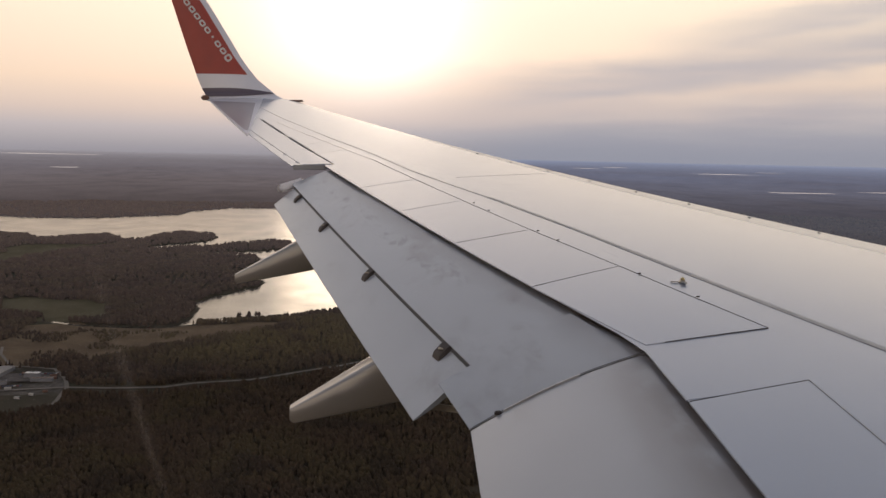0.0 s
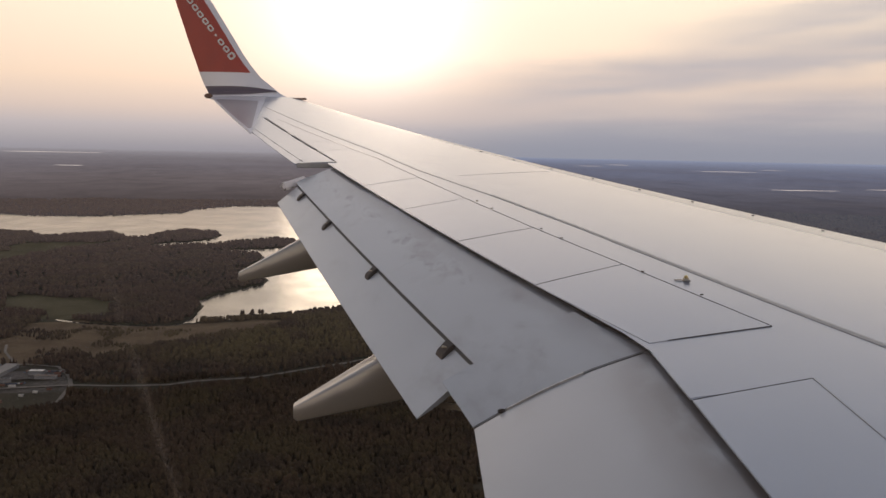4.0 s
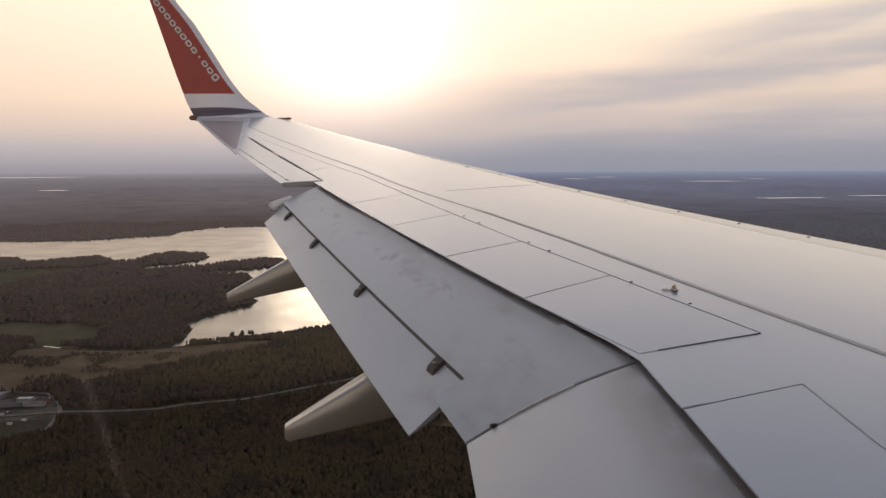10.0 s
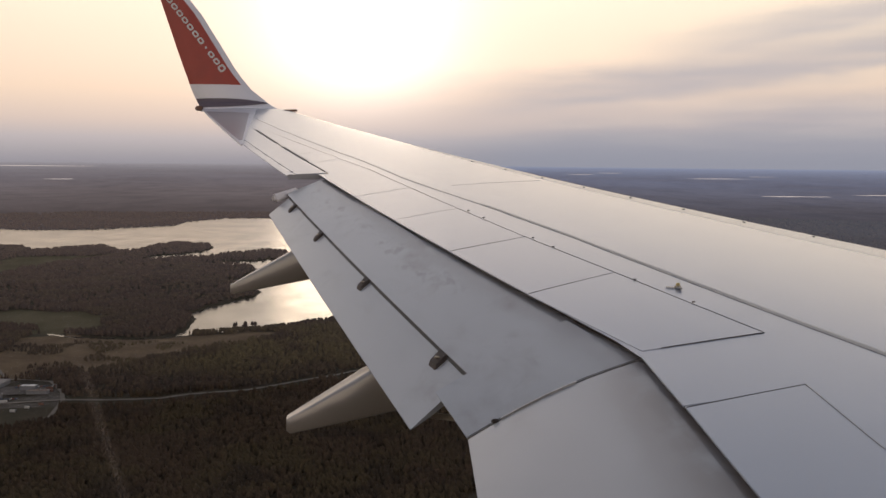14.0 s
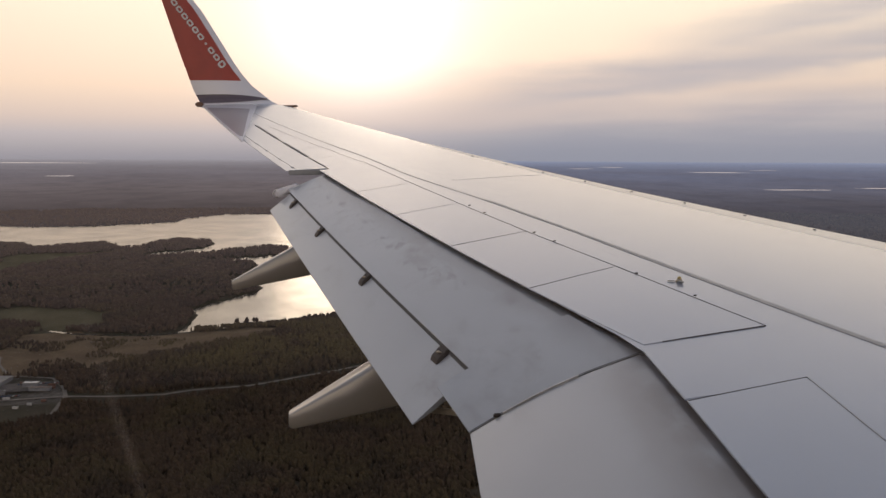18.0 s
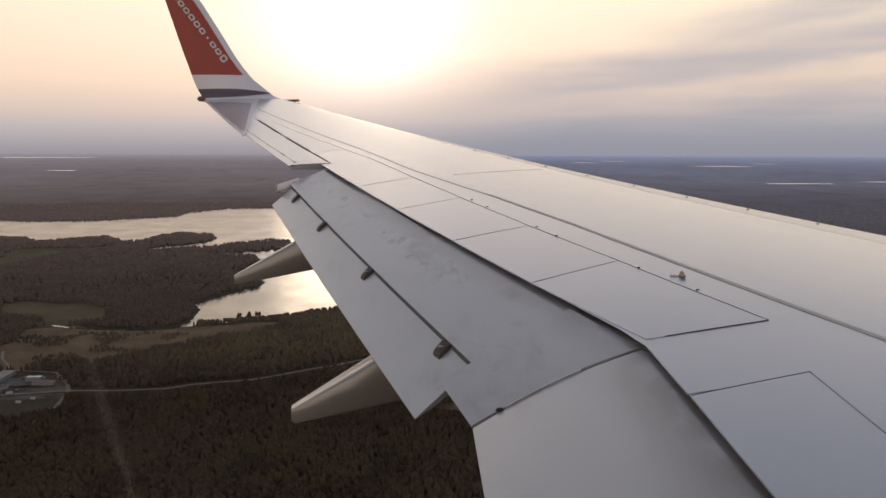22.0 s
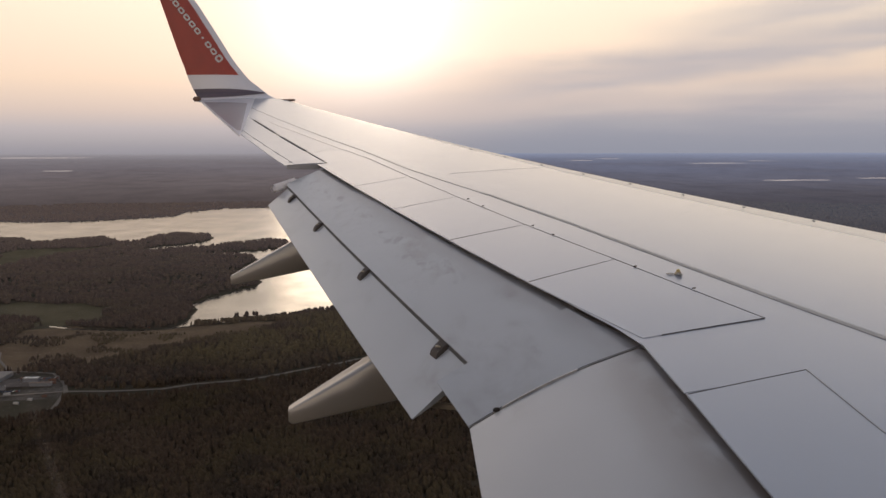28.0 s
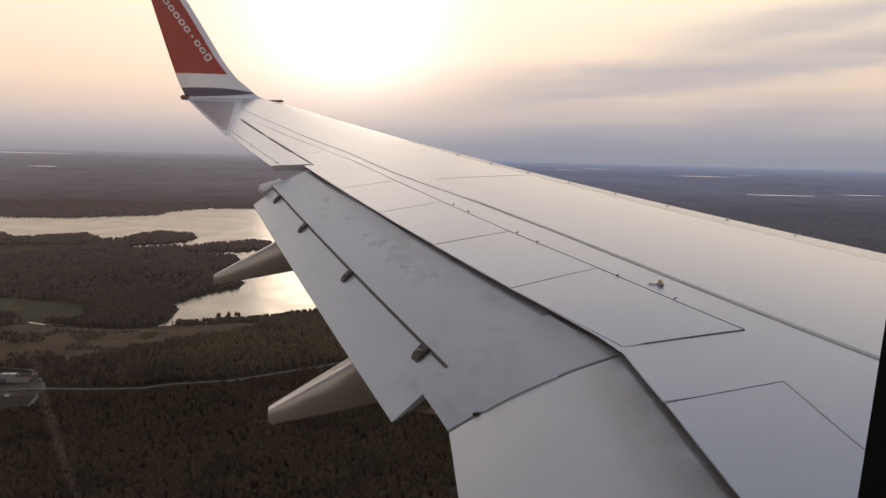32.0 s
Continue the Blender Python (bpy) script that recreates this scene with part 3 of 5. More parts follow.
part("red_field", tube_of_sections([wl_ring(z, 0.0, red_edge(z), 0.10, 0.004) for z in np.linspace(1.525, 3.5, 14)]), RED, winglet, "red painted field", smooth=True)


def stripe_ring(v):
    """The stripe runs out to a point at the leading edge."""
    ring = []
    for f in np.linspace(0.0, 0.985, 12):
        lo, hi = 1.14 + 0.085 * f * f, 1.282 + 0.012 * math.sin(math.pi * f) - 0.05 * f ** 4
        z = lo + (hi - lo) * v
        te, le = wl_span(z)
        t = 0.10 * (le - te) * 4 * f ** 0.8 * (1 - f) ** 0.5 * 0.5 + 0.016
        ring.append((te + f * (le - te), t, z))
    return [Vector((x, wl_y(z) - t, z)) for x, t, z in ring] + [Vector((x, wl_y(z) + t, z)) for x, t, z in reversed(ring)]


part("navy_stripe", tube_of_sections([stripe_ring(v) for v in np.linspace(0.35, 1, 5)]), NAVY, winglet, "dark blue stripe round the winglet's foot", smooth=True)
part("mauve_stripe", tube_of_sections([stripe_ring(v) for v in np.linspace(0, 0.345, 4)]), FOOT, winglet, "mauve lower edge of the dark stripe", smooth=True)
# plain light rings where the marking stands
for i in range(13):
    a = i / 12
    a = (i - 0.55) / 12
    z = 3.10 + (1.735 - 3.10) * a
    xm = -3.03 + (-1.985 + 3.03) * a
    size = (0.090 if i < 12 else 0.125) if i != 9 else 0.035
    te, le = wl_span(z)
    f = (xm - te) / (le - te)
    t = 0.10 * (le - te) * 4 * f ** 0.8 * (1 - f) ** 0.5 * 0.5 + 0.020
    if i == 9:
        bm = box_bm(0, 0, 0, size, 0.008, 0.038, 0.0, 0.003)
    else:
        w_, h_ = size * 0.5, 0.058
        outer_, inner_ = oval(w_, h_, 0.0, 16, 0.6), oval(w_ * 0.45, h_ * 0.5, 0.0, 16, 0.6)
        back_ = Vector((0, 0.008, 0))
        bm = grid([outer_, inner_, [v + back_ for v in inner_], [v + back_ for v in outer_]], closed_u=True, closed_v=True)
    bmesh.ops.transform(bm, verts=bm.verts, matrix=Matrix.Translation((xm, wl_y(z) - t, z)) @ Matrix.Rotation(radians(-38), 4, "Y"))
    part("marking_block", bm, INK, winglet)
tip = slab((-1.285, 11.6), (-1.43, 15.15), (-2.33, 15.2), (-1.305, 11.64), 0.006, 0.02, 8, 10)
part("tip_cap", tip, TIP, wing, "glossy white wing tip cap", smooth=True)
# mauve patch painted in for the winglet mirrored in the glossy tip
part("tip_reflection_patch", slab((-1.325, 12.0), (-1.50, 14.60), (-2.225, 14.92), (-1.375, 12.03), 0.011, 0.008, 8, 8), MAUVE, wing, "mauve-grey patch painted as the winglet's reflection on the tip", smooth=True)
part("tail_light", box_bm(-2.40, 15.36, 1.115, 0.13, 0.10, 0.08, 0.0, 0.02), BROWN, wing, "dark brown tail light at the wing tip")
part("navigation_light", box_bm(x_le(15.1) + 0.0, 15.1, z_ref(15.1) + 0.0, 0.26, 0.06, 0.035, -0.48, 0.012), BROWN, wing, "brown navigation light on the tip's leading edge")

# ---- the cabin wall round the eye, with its window ----
wall = thing("cabin_wall", (0, 0, 0), "grey cabin side wall with one oval window", "wall", kind="structure")
wall.matrix_world = BANK @ Matrix.Translation((0.0, 0.2, -0.9))
wall["zero"] = (0.0, 0.2, -0.9)
WX, WZ, WIN_X, WIN_Z = -0.045, 0.045, 0.1343, 0.175
outer_in = oval(1.6, 1.25, 0.10, power=0.25, cx=WX, cz=-0.1)
outer_out = oval(1.6, 1.25, 0.24, power=0.25, cx=WX, cz=-0.1)
hole_in = oval(WIN_X, WIN_Z, 0.102, cx=WX, cz=WZ)
hole_out = oval(0.42, 0.40, 0.24, cx=WX, cz=WZ)
part("wall_panel", grid([outer_in, hole_in, hole_out, outer_out], closed_u=True, closed_v=True), CABIN, wall, smooth=True, sharp=30)
part("window_frame", grid([oval(WIN_X + r_, WIN_Z + r_, y_, cx=WX, cz=WZ) for r_, y_ in ((0.035, 0.099), (0.022, 0.088), (0.004, 0.092), (-0.003, 0.104), (0.012, 0.125), (0.25, 0.236))], closed_v=True), RUBBER, wall, "dark rounded window surround", smooth=True)
ring_ = [(0.17, 1.15), (-0.25, 1.55), (-0.9, 1.85), (-1.76, 1.95), (-2.6, 1.85), (-3.3, 1.45), (-3.62, 0.75), (-3.65, -0.2), (-3.5, -0.85), (-3.3, -1.25), (-0.2, -1.30), (0.17, -1.28)]
shell = grid([[Vector((x, y, z)) for y, z in ring_] for x in (-1.6, 1.6)])
for x in (-1.6, 1.6):
    shell.faces.new([shell.verts.new((x, y, z)) for y, z in ring_])
part("cabin_shell", shell, CABIN, wall, smooth=True)


def pane_build(n):
    """Clear pane with one old scratch, and a thin film added to veil the darks like haze."""
    o = n.add("ShaderNodeSeparateXYZ", {0: coords(n)})
    x, z = n.math("ADD", o.outputs[0], 0.0322), n.math("ADD", o.outputs[2], -0.9 + 0.0199)
    off = n.math("ABSOLUTE", n.math("ADD", n.math("MULTIPLY", x, 0.962), n.math("MULTIPLY", z, 0.273)))
    line = n.math("MULTIPLY", n.span(off, 0.0011, 0.0), n.span(z, 0.004, -0.004))
    blotch = n.noise(coords(n), 60.0, 4.0, 0.6)
    film = n.math("ADD", n.math("MULTIPLY", line, n.span(blotch, 0.3, 0.6, 0.022, 0.050)), n.span(blotch, 0.3, 0.75, 0.012, 0.022))
    return n.add("ShaderNodeMixShader", {0: film, 1: n.add("ShaderNodeBsdfTransparent").outputs[0], 2: n.add("ShaderNodeBsdfTranslucent", {0: (0.9, 0.76, 0.68, 1)}).outputs[0]}).outputs[0]


PANE = material("veiled_window_pane", pane_build)
bm = bmesh.new()
bm.faces.new([bm.verts.new(p) for p in oval(WIN_X + 0.006, WIN_Z + 0.006, 0.118, cx=WX, cz=WZ)])
pane = part("window_pane", bm, PANE, wall, "clear window pane with a faint scratch")
pane.visible_shadow = False


# ---- the land ----
HIGH = 300.0                                  # the plan is written in true metres, for an eye this far up
SCALE = EYE / HIGH                            # all of the land is set down at this size, so that its horizon lies within the camera's reach
EAST = 460.0                                  # how far ahead along the flight the works lie


def far(p):
    """Plan to place. What lies beyond 6 km is drawn in along its own lines of sight, so that it ends within 9 km."""
    p = np.asarray(p, float)
    r = np.hypot(p[..., 0], p[..., 1])
    near = 6180 + 2350 * (1 - np.exp(-np.maximum(r - 6180, 0) / 2350))
    k = np.where(r > 6180, near / np.maximum(r, 1), 1.0)[..., None]
    return p * k + np.array([0, 0, HIGH]) * (1 - k)


def lattice(ix, iy, seed):
    h = (ix * 374761393 + iy * 668265263 + seed * 974634777) & 0xFFFFFFFF
    h = ((h ^ (h >> 13)) * 1274126177) & 0xFFFFFFFF
    return ((h ^ (h >> 16)) & 0xFFFF) / 65535.0


def wander(x, y, size, seed=0, octaves=3):
    """Smooth random field, 0 to 1."""
    total, amp, norm = np.zeros_like(x), 1.0, 0.0
    for o in range(octaves):
        u, v = x / size + 1000.0, y / size + 1000.0
        ix, iy = np.floor(u).astype(np.int64), np.floor(v).astype(np.int64)
        fx, fy = u - ix, v - iy
        fx, fy = fx * fx * (3 - 2 * fx), fy * fy * (3 - 2 * fy)
        a = lattice(ix, iy, seed + o) * (1 - fx) + lattice(ix + 1, iy, seed + o) * fx
        b = lattice(ix, iy + 1, seed + o) * (1 - fx) + lattice(ix + 1, iy + 1, seed + o) * fx
        total, norm = total + amp * (a * (1 - fy) + b * fy), norm + amp
        amp, size = amp * 0.5, size * 0.47
    return total / norm


def blob(x, y, cx, cy, rx, ry, turn=0.0):
    c, s = math.cos(radians(turn)), math.sin(radians(turn))
    u, v = (x - cx) * c + (y - cy) * s, -(x - cx) * s + (y - cy) * c
    return (1 - np.sqrt((u / rx) ** 2 + (v / ry) ** 2)) * min(rx, ry)


def outline(x, y, pts):
    """Metres inside a closed outline of plan points: above zero within it."""
    px, py = np.array(pts, float).T
    inside, near = np.zeros(x.shape, bool), np.full(x.shape, 1e18)
    for ax, ay, bx, by in zip(px, py, np.roll(px, -1), np.roll(py, -1)):
        ex, ey = bx - ax, by - ay
        t = np.clip(((x - ax) * ex + (y - ay) * ey) / (ex * ex + ey * ey), 0, 1)
        near = np.minimum(near, (x - ax - t * ex) ** 2 + (y - ay - t * ey) ** 2)
        if ey:
            inside ^= ((ay > y) != (by > y)) & (x < ax + (y - ay) * ex / ey)
    return np.where(inside, 1.0, -1.0) * np.sqrt(near)


# the long lake across the view, and the bay that opens from it through a strait
LONG_LAKE = [(-2900, 4050), (-1514, 4020), (-1315, 3910), (-1116, 3955), (-779, 4221), (-765, 4480), (-613, 4790), (-432, 4780), (100, 4600), (800, 4700), (1500, 4600),
             (1500, 3700), (500, 3300), (122, 3050), (-29, 2884), (-115, 2740), (-172, 2790), (-166, 2900), (-200, 2990), (-280, 3040), (-385, 2890), (-458, 2800), (-615, 2730), (-600, 2850),
             (-468, 2975), (-450, 3130), (-475, 3270), (-607, 3310), (-648, 3215), (-683, 3023), (-721, 2985), (-757, 3080), (-844, 3185), (-881, 3120), (-968, 3055), (-1011, 3015),
             (-1096, 3155), (-1198, 3172), (-1284, 3260), (-2900, 3520)]
BAY = [(-29, 2890), (-90, 2700), (-72, 2421), (-54, 2200), (-16, 2115), (11, 2010), (28, 1923), (66, 1880), (52, 1830), (-18, 1690), (-86, 1620), (-141, 1572), (-180, 1562), (-250, 1556),
       (-284, 1528), (-290, 1534), (-278, 1600), (-279, 1690), (-305, 1790), (-255, 1880), (-205, 1975), (-197, 2045), (-213, 2116), (-299, 2270), (-263, 2290), (-246, 2470), (-262, 2560), (-320, 2620),
       (-420, 2650), (-330, 2690), (-253, 2700), (-170, 2790), (-140, 2890)]
CREEK = [(-505, 1569), (-463, 1542), (-389, 1521), (-336, 1514), (-300, 1519), (-283, 1540)]
WEST_LAKES = [(-1010, 1230, 190, 330, 20), (-1240, 900, 280, 240, -20), (-1900, 1700, 380, 200, 10), (-840, 1690, 110, 40, -20)]
ISLETS = [(-224, 2478, 13, 15, 0), (-178, 1606, 36, 15, 4)]


def water_depth(x, y):
    """Metres from the shore: above zero in the lakes."""
    wx = x + 20 * (wander(x, y, 120, 3) - 0.5) + 14 * (wander(x, y, 40, 5) - 0.5)
    wy = y + 50 * (wander(x, y, 140, 7) - 0.5) + 30 * (wander(x, y, 45, 9) - 0.5)
    d = np.maximum(outline(wx, wy, LONG_LAKE), outline(wx, wy, BAY))
    for l in WEST_LAKES:
        d = np.maximum(d, blob(wx, wy, *l))
    for l in ISLETS:
        d = np.minimum(d, -blob(wx, wy, *l))
    return np.maximum(d, 8.0 - off_line(x, y, CREEK) + 4 * (wander(x, y, 25, 15) - 0.7))


def off_line(x, y, pts):
    """Metres from an open line of plan points."""
    near = np.full(x.shape, 1e18)
    for (ax, ay), (bx, by) in zip(pts, pts[1:]):
        ex, ey = bx - ax, by - ay
        t = np.clip(((x - ax) * ex + (y - ay) * ey) / (ex * ex + ey * ey), 0, 1)
        near = np.minimum(near, (x - ax - t * ex) ** 2 + (y - ay - t * ey) ** 2)
    return np.sqrt(near)


# open land: green meadows, brown rough ground, and cleared plots
MEADOWS = [[(-1046, 2400), (-967, 2700), (-850, 2790), (-701, 2850), (-782, 2610), (-836, 2440), (-920, 2250)],
           [(-673, 1790), (-547, 1765), (-431, 1712), (-412, 1600), (-509, 1578), (-630, 1640)]]
HEATH = [[(-530, 1255), (-535, 1500), (-476, 1550), (-334, 1503), (-284, 1522), (-140, 1562), (-95, 1525), (-150, 1440), (-240, 1385), (-285, 1300), (-360, 1228), (-440, 1215)],
         [(-1400, 2950), (-1168, 2860), (-1010, 2464), (-988, 2237), (-972, 2049), (-1400, 2100)]]
PLOT = [(-564, 1142), (-525, 1238), (-428, 1214), (-380, 1196), (-338, 1103), (-334, 1010), (-394, 985), (-400, 955), (-450, 950), (-460, 990), (-541, 1088)]
SITE = [(60, 1325), (150, 1335), (160, 1270), (70, 1240)]
COUNTRY_ROAD = [(-720, 1050), (-493, 1090), (-398, 1093), (-340, 1101), (-293, 1098), (-225, 1099), (-193, 1114), (-124, 1131), (-70, 1165), (-10, 1200), (50, 1245), (84, 1300), (95, 1365), (150, 1400), (215, 1540)]


def meadow_mask(x, y):
    wx, wy = x + 60 * (wander(x, y, 90, 21) - 0.5), y + 90 * (wander(x, y, 90, 23) - 0.5)
    return np.maximum.reduce([outline(wx, wy, p) for p in MEADOWS] + [blob(wx, wy, 180, 1720, 130, 60, 5), blob(wx, wy, 560, 2250, 220, 120, 0)])


def heath_mask(x, y):
    wx, wy = x + 60 * (wander(x, y, 70, 25) - 0.5), y + 90 * (wander(x, y, 70, 27) - 0.5)
    d = np.maximum.reduce([outline(wx, wy, p) for p in HEATH] + [blob(wx, wy, -400, 955, 60, 26, 10)])
    return d - 26 * np.maximum(wander(x, y, 60, 29) - 0.62, 0) * 4


def plot_mask(x, y):
    wx, wy = x + 24 * (wander(x, y, 30, 35) - 0.5), y + 40 * (wander(x, y, 30, 37) - 0.5)
    return np.maximum(outline(wx, wy, PLOT), outline(wx, wy, SITE))


def field_mask(x, y):
    """Above zero where no trees stand."""
    d = np.maximum(np.maximum(meadow_mask(x, y), heath_mask(x, y)), plot_mask(x, y))
    d = np.minimum(d, -blob(x, y, -1020, 2560, 75, 60, 0))
    return np.maximum(d, yard_mask(x, y))


def yard_mask(x, y):
    x = x - EAST
    u, v = 0.9 * x + 0.436 * y, -0.436 * x + 0.9 * y        # along and across the works' streets
    edge = 842 + 16 * (wander(x, y, 60, 41) - 0.5)
    return np.where(np.abs(u - 420) < 420, edge - v, -50.0)


def road_offset(x, y):
    """Distance from the country road; the near side is opened wider, so that the road shows between the trees."""
    return np.minimum(off_line(x, y, COUNTRY_ROAD), off_line(x, y + 16, COUNTRY_ROAD))


def land_height(x, y):
    d = water_depth(x, y)
    r = np.hypot(x, y)
    hills = 20 * (wander(x, y, 420, 11, 3) - 0.35) + 4 * wander(x, y, 120, 13)
    rise = np.clip(-d / 90.0, -0.4, 1.0)
    works = np.clip(yard_mask(x, y) / 30 + 0.5, 0, 1)
    h = np.where(rise > 0, 1.0 + np.maximum(hills, 0) * rise, 4 * rise)
    return h * (1 - works) + 1.5 * works


def sheet(name, pts, mat, nu, nv, label, category, smooth=True, real=None, cover=None):
    """A regular net of points as one mesh; real: its true plan coordinates, kept as a UV map in kilometres; cover: shares of meadow and heath, then of cleared plots."""
    me = bpy.data.meshes.new(name)
    idx = np.arange(nu * nv).reshape(nu, nv)
    quads = np.stack([idx[:-1, :-1], idx[1:, :-1], idx[1:, 1:], idx[:-1, 1:]], -1).reshape(-1, 4)
    me.vertices.add(nu * nv)
    me.vertices.foreach_set("co", pts.reshape(-1, 3).astype(np.float32).ravel())
    me.loops.add(quads.size)
    me.loops.foreach_set("vertex_index", quads.ravel().astype(np.int32))
    me.polygons.add(len(quads))
    me.polygons.foreach_set("loop_start", np.arange(0, quads.size, 4, dtype=np.int32))
    me.polygons.foreach_set("use_smooth", np.full(len(quads), smooth))
    me.update(calc_edges=True)
    if real is not None:
        uv = me.uv_layers.new(name="plan")
        uv.data.foreach_set("uv", (real.reshape(-1, 2)[quads.ravel()] / 1000.0).astype(np.float32).ravel())
    for k, share in enumerate(cover or ()):
        uv = me.uv_layers.new(name=("cover", "cleared")[k])
        uv.data.foreach_set("uv", share.reshape(-1, 2)[quads.ravel()].astype(np.float32).ravel())
    me.materials.append(mat)
    return tagged(new(name, me), label, category, kind="structure")


def plan(n, layer="plan"):
    node = n.add("ShaderNodeUVMap")
    node.uv_map = layer
    return node.outputs[0]


def ground_build(n):
    p = plan(n)
    a = n.noise(p, 2.2, 6.0, 0.6)
    b = n.noise(p, 14.0, 6.0, 0.65)
    c = n.noise(p, 160.0, 4.0, 0.6)
    col = n.mix(n.span(a, 0.35, 0.65), (0.045, 0.036, 0.026), (0.080, 0.064, 0.040))
    col = n.mix(n.span(b, 0.42, 0.62, 0.0, 0.75), col, (0.034, 0.035, 0.019))
    col = n.mix(n.span(c, 0.35, 0.7, 0.0, 0.5), col, (0.035, 0.030, 0.022))
    land = n.add("ShaderNodeSeparateXYZ", {0: plan(n, "cover")})
    grass = n.mix(n.span(b, 0.35, 0.65), (0.080, 0.068, 0.036), (0.108, 0.090, 0.052))
    rough = n.mix(n.span(b, 0.35, 0.65), (0.100, 0.066, 0.040), (0.150, 0.104, 0.062))
    rough = n.mix(n.span(c, 0.5, 0.75, 0.0, 0.5), rough, (0.05, 0.042, 0.026))
    col = n.mix(n.span(land.outputs[0], 0.2, 0.8), col, grass)
    col = n.mix(n.span(land.outputs[1], 0.2, 0.8), col, rough)
    bare = n.mix(n.span(b, 0.4, 0.6), (0.045, 0.038, 0.028), (0.125, 0.107, 0.094))
    bare = n.mix(n.span(c, 0.45, 0.6, 0.0, 0.7), bare, (0.062, 0.055, 0.040))
    col = n.mix(n.span(n.add("ShaderNodeSeparateXYZ", {0: plan(n, "cleared")}).outputs[0], 0.2, 0.8), col, bare)
    return n.add("ShaderNodeBsdfPrincipled", {"Base Color": col, "Roughness": 0.95, "Specular IOR Level": 0.1}).outputs[0]


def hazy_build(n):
    """Far land with evening haze painted on as emission, stronger with distance."""
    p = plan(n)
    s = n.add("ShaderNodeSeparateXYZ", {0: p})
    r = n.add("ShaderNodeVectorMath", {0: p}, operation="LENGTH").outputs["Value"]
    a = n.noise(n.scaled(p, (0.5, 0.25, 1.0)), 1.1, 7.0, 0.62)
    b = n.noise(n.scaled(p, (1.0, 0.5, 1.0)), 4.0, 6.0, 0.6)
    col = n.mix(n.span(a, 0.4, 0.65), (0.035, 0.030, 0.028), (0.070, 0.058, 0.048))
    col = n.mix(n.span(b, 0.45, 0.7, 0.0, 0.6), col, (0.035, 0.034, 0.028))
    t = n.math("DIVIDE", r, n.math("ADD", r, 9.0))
    haze_glow = n.ramp(t, [(0.30, (0.046, 0.036, 0.036)), (0.38, (0.080, 0.064, 0.065)), (0.50, (0.145, 0.121, 0.127)), (0.62, (0.165, 0.146, 0.163)), (0.75, (0.20, 0.183, 0.203)), (0.84, (0.255, 0.237, 0.262)), (0.90, (0.31, 0.29, 0.315))])
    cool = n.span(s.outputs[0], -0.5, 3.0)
    haze_glow = n.mix(n.math("MULTIPLY", cool, 0.9), haze_glow, n.mix(1.0, haze_glow, (0.80, 0.99, 1.30), "MULTIPLY"))
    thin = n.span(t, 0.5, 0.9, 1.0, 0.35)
    haze_glow = n.mix(n.math("MULTIPLY", n.span(b, 0.45, 0.62, 0.0, 0.45), thin), haze_glow, n.mix(1.0, haze_glow, (0.62, 0.62, 0.66), "MULTIPLY"))
    haze_glow = n.mix(n.math("MULTIPLY", n.span(a, 0.35, 0.7, 0.0, 0.7), thin), haze_glow, n.mix(1.0, haze_glow, (0.55, 0.54, 0.56), "MULTIPLY"))
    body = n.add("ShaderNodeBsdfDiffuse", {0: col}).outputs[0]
    veil = n.add("ShaderNodeEmission", {0: haze_glow, 1: 1.0}).outputs[0]
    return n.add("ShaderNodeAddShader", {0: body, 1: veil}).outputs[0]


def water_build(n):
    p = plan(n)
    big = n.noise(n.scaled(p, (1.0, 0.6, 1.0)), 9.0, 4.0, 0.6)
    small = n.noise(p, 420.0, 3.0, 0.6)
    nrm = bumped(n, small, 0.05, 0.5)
    # specular tint colours the mirrored sky golden, warmer than the sky itself
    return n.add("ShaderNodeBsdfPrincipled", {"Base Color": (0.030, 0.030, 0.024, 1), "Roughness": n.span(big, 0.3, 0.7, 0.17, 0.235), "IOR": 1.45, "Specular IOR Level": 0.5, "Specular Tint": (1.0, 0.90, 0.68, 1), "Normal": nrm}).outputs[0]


GROUND = material("woodland_floor", ground_build)
HAZY = material("hazy_distance", hazy_build)
WATER = material("lake_water", water_build)
FAR_WATER = material("far_water_painted_glint", lambda n: n.add("ShaderNodeEmission", {0: n.mix(n.span(n.noise(plan(n), 3.0), 0.3, 0.7), (0.52, 0.45, 0.43), (0.66, 0.57, 0.53)), 1: 1.0}).outputs[0])


def polar(angles, radii):
    a, r = np.meshgrid(angles, radii, indexing="ij")
    return np.sin(a) * r, np.cos(a) * r


fine_a = np.radians(np.concatenate([np.arange(-180, -36, 2.0), np.arange(-36, 40, 0.14), np.arange(40, 181, 2.0)]))
fine_r = np.concatenate([[0.0, 120, 240, 340, 420, 480], np.geomspace(520, 3800, 360)])
gx, gy = polar(fine_a, fine_r)
gz = land_height(gx, gy)
shares = np.stack([np.clip(meadow_mask(gx, gy) / 12 + 0.5, 0, 1), np.clip(heath_mask(gx, gy) / 12 + 0.5, 0, 1)], -1)
plots = np.stack([np.clip(np.minimum(plot_mask(gx, gy), np.where(gx < -200, gy - 1075, 50)) / 10 + 0.5, 0, 1), gx * 0], -1)
sheet("ground", far(np.stack([gx, gy, gz], -1)), GROUND, *gx.shape, "dark spring woodland floor with meadows and brown heath", "ground", real=np.stack([gx, gy], -1), cover=(shares, plots))
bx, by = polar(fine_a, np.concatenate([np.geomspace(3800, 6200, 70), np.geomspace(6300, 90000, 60)]))
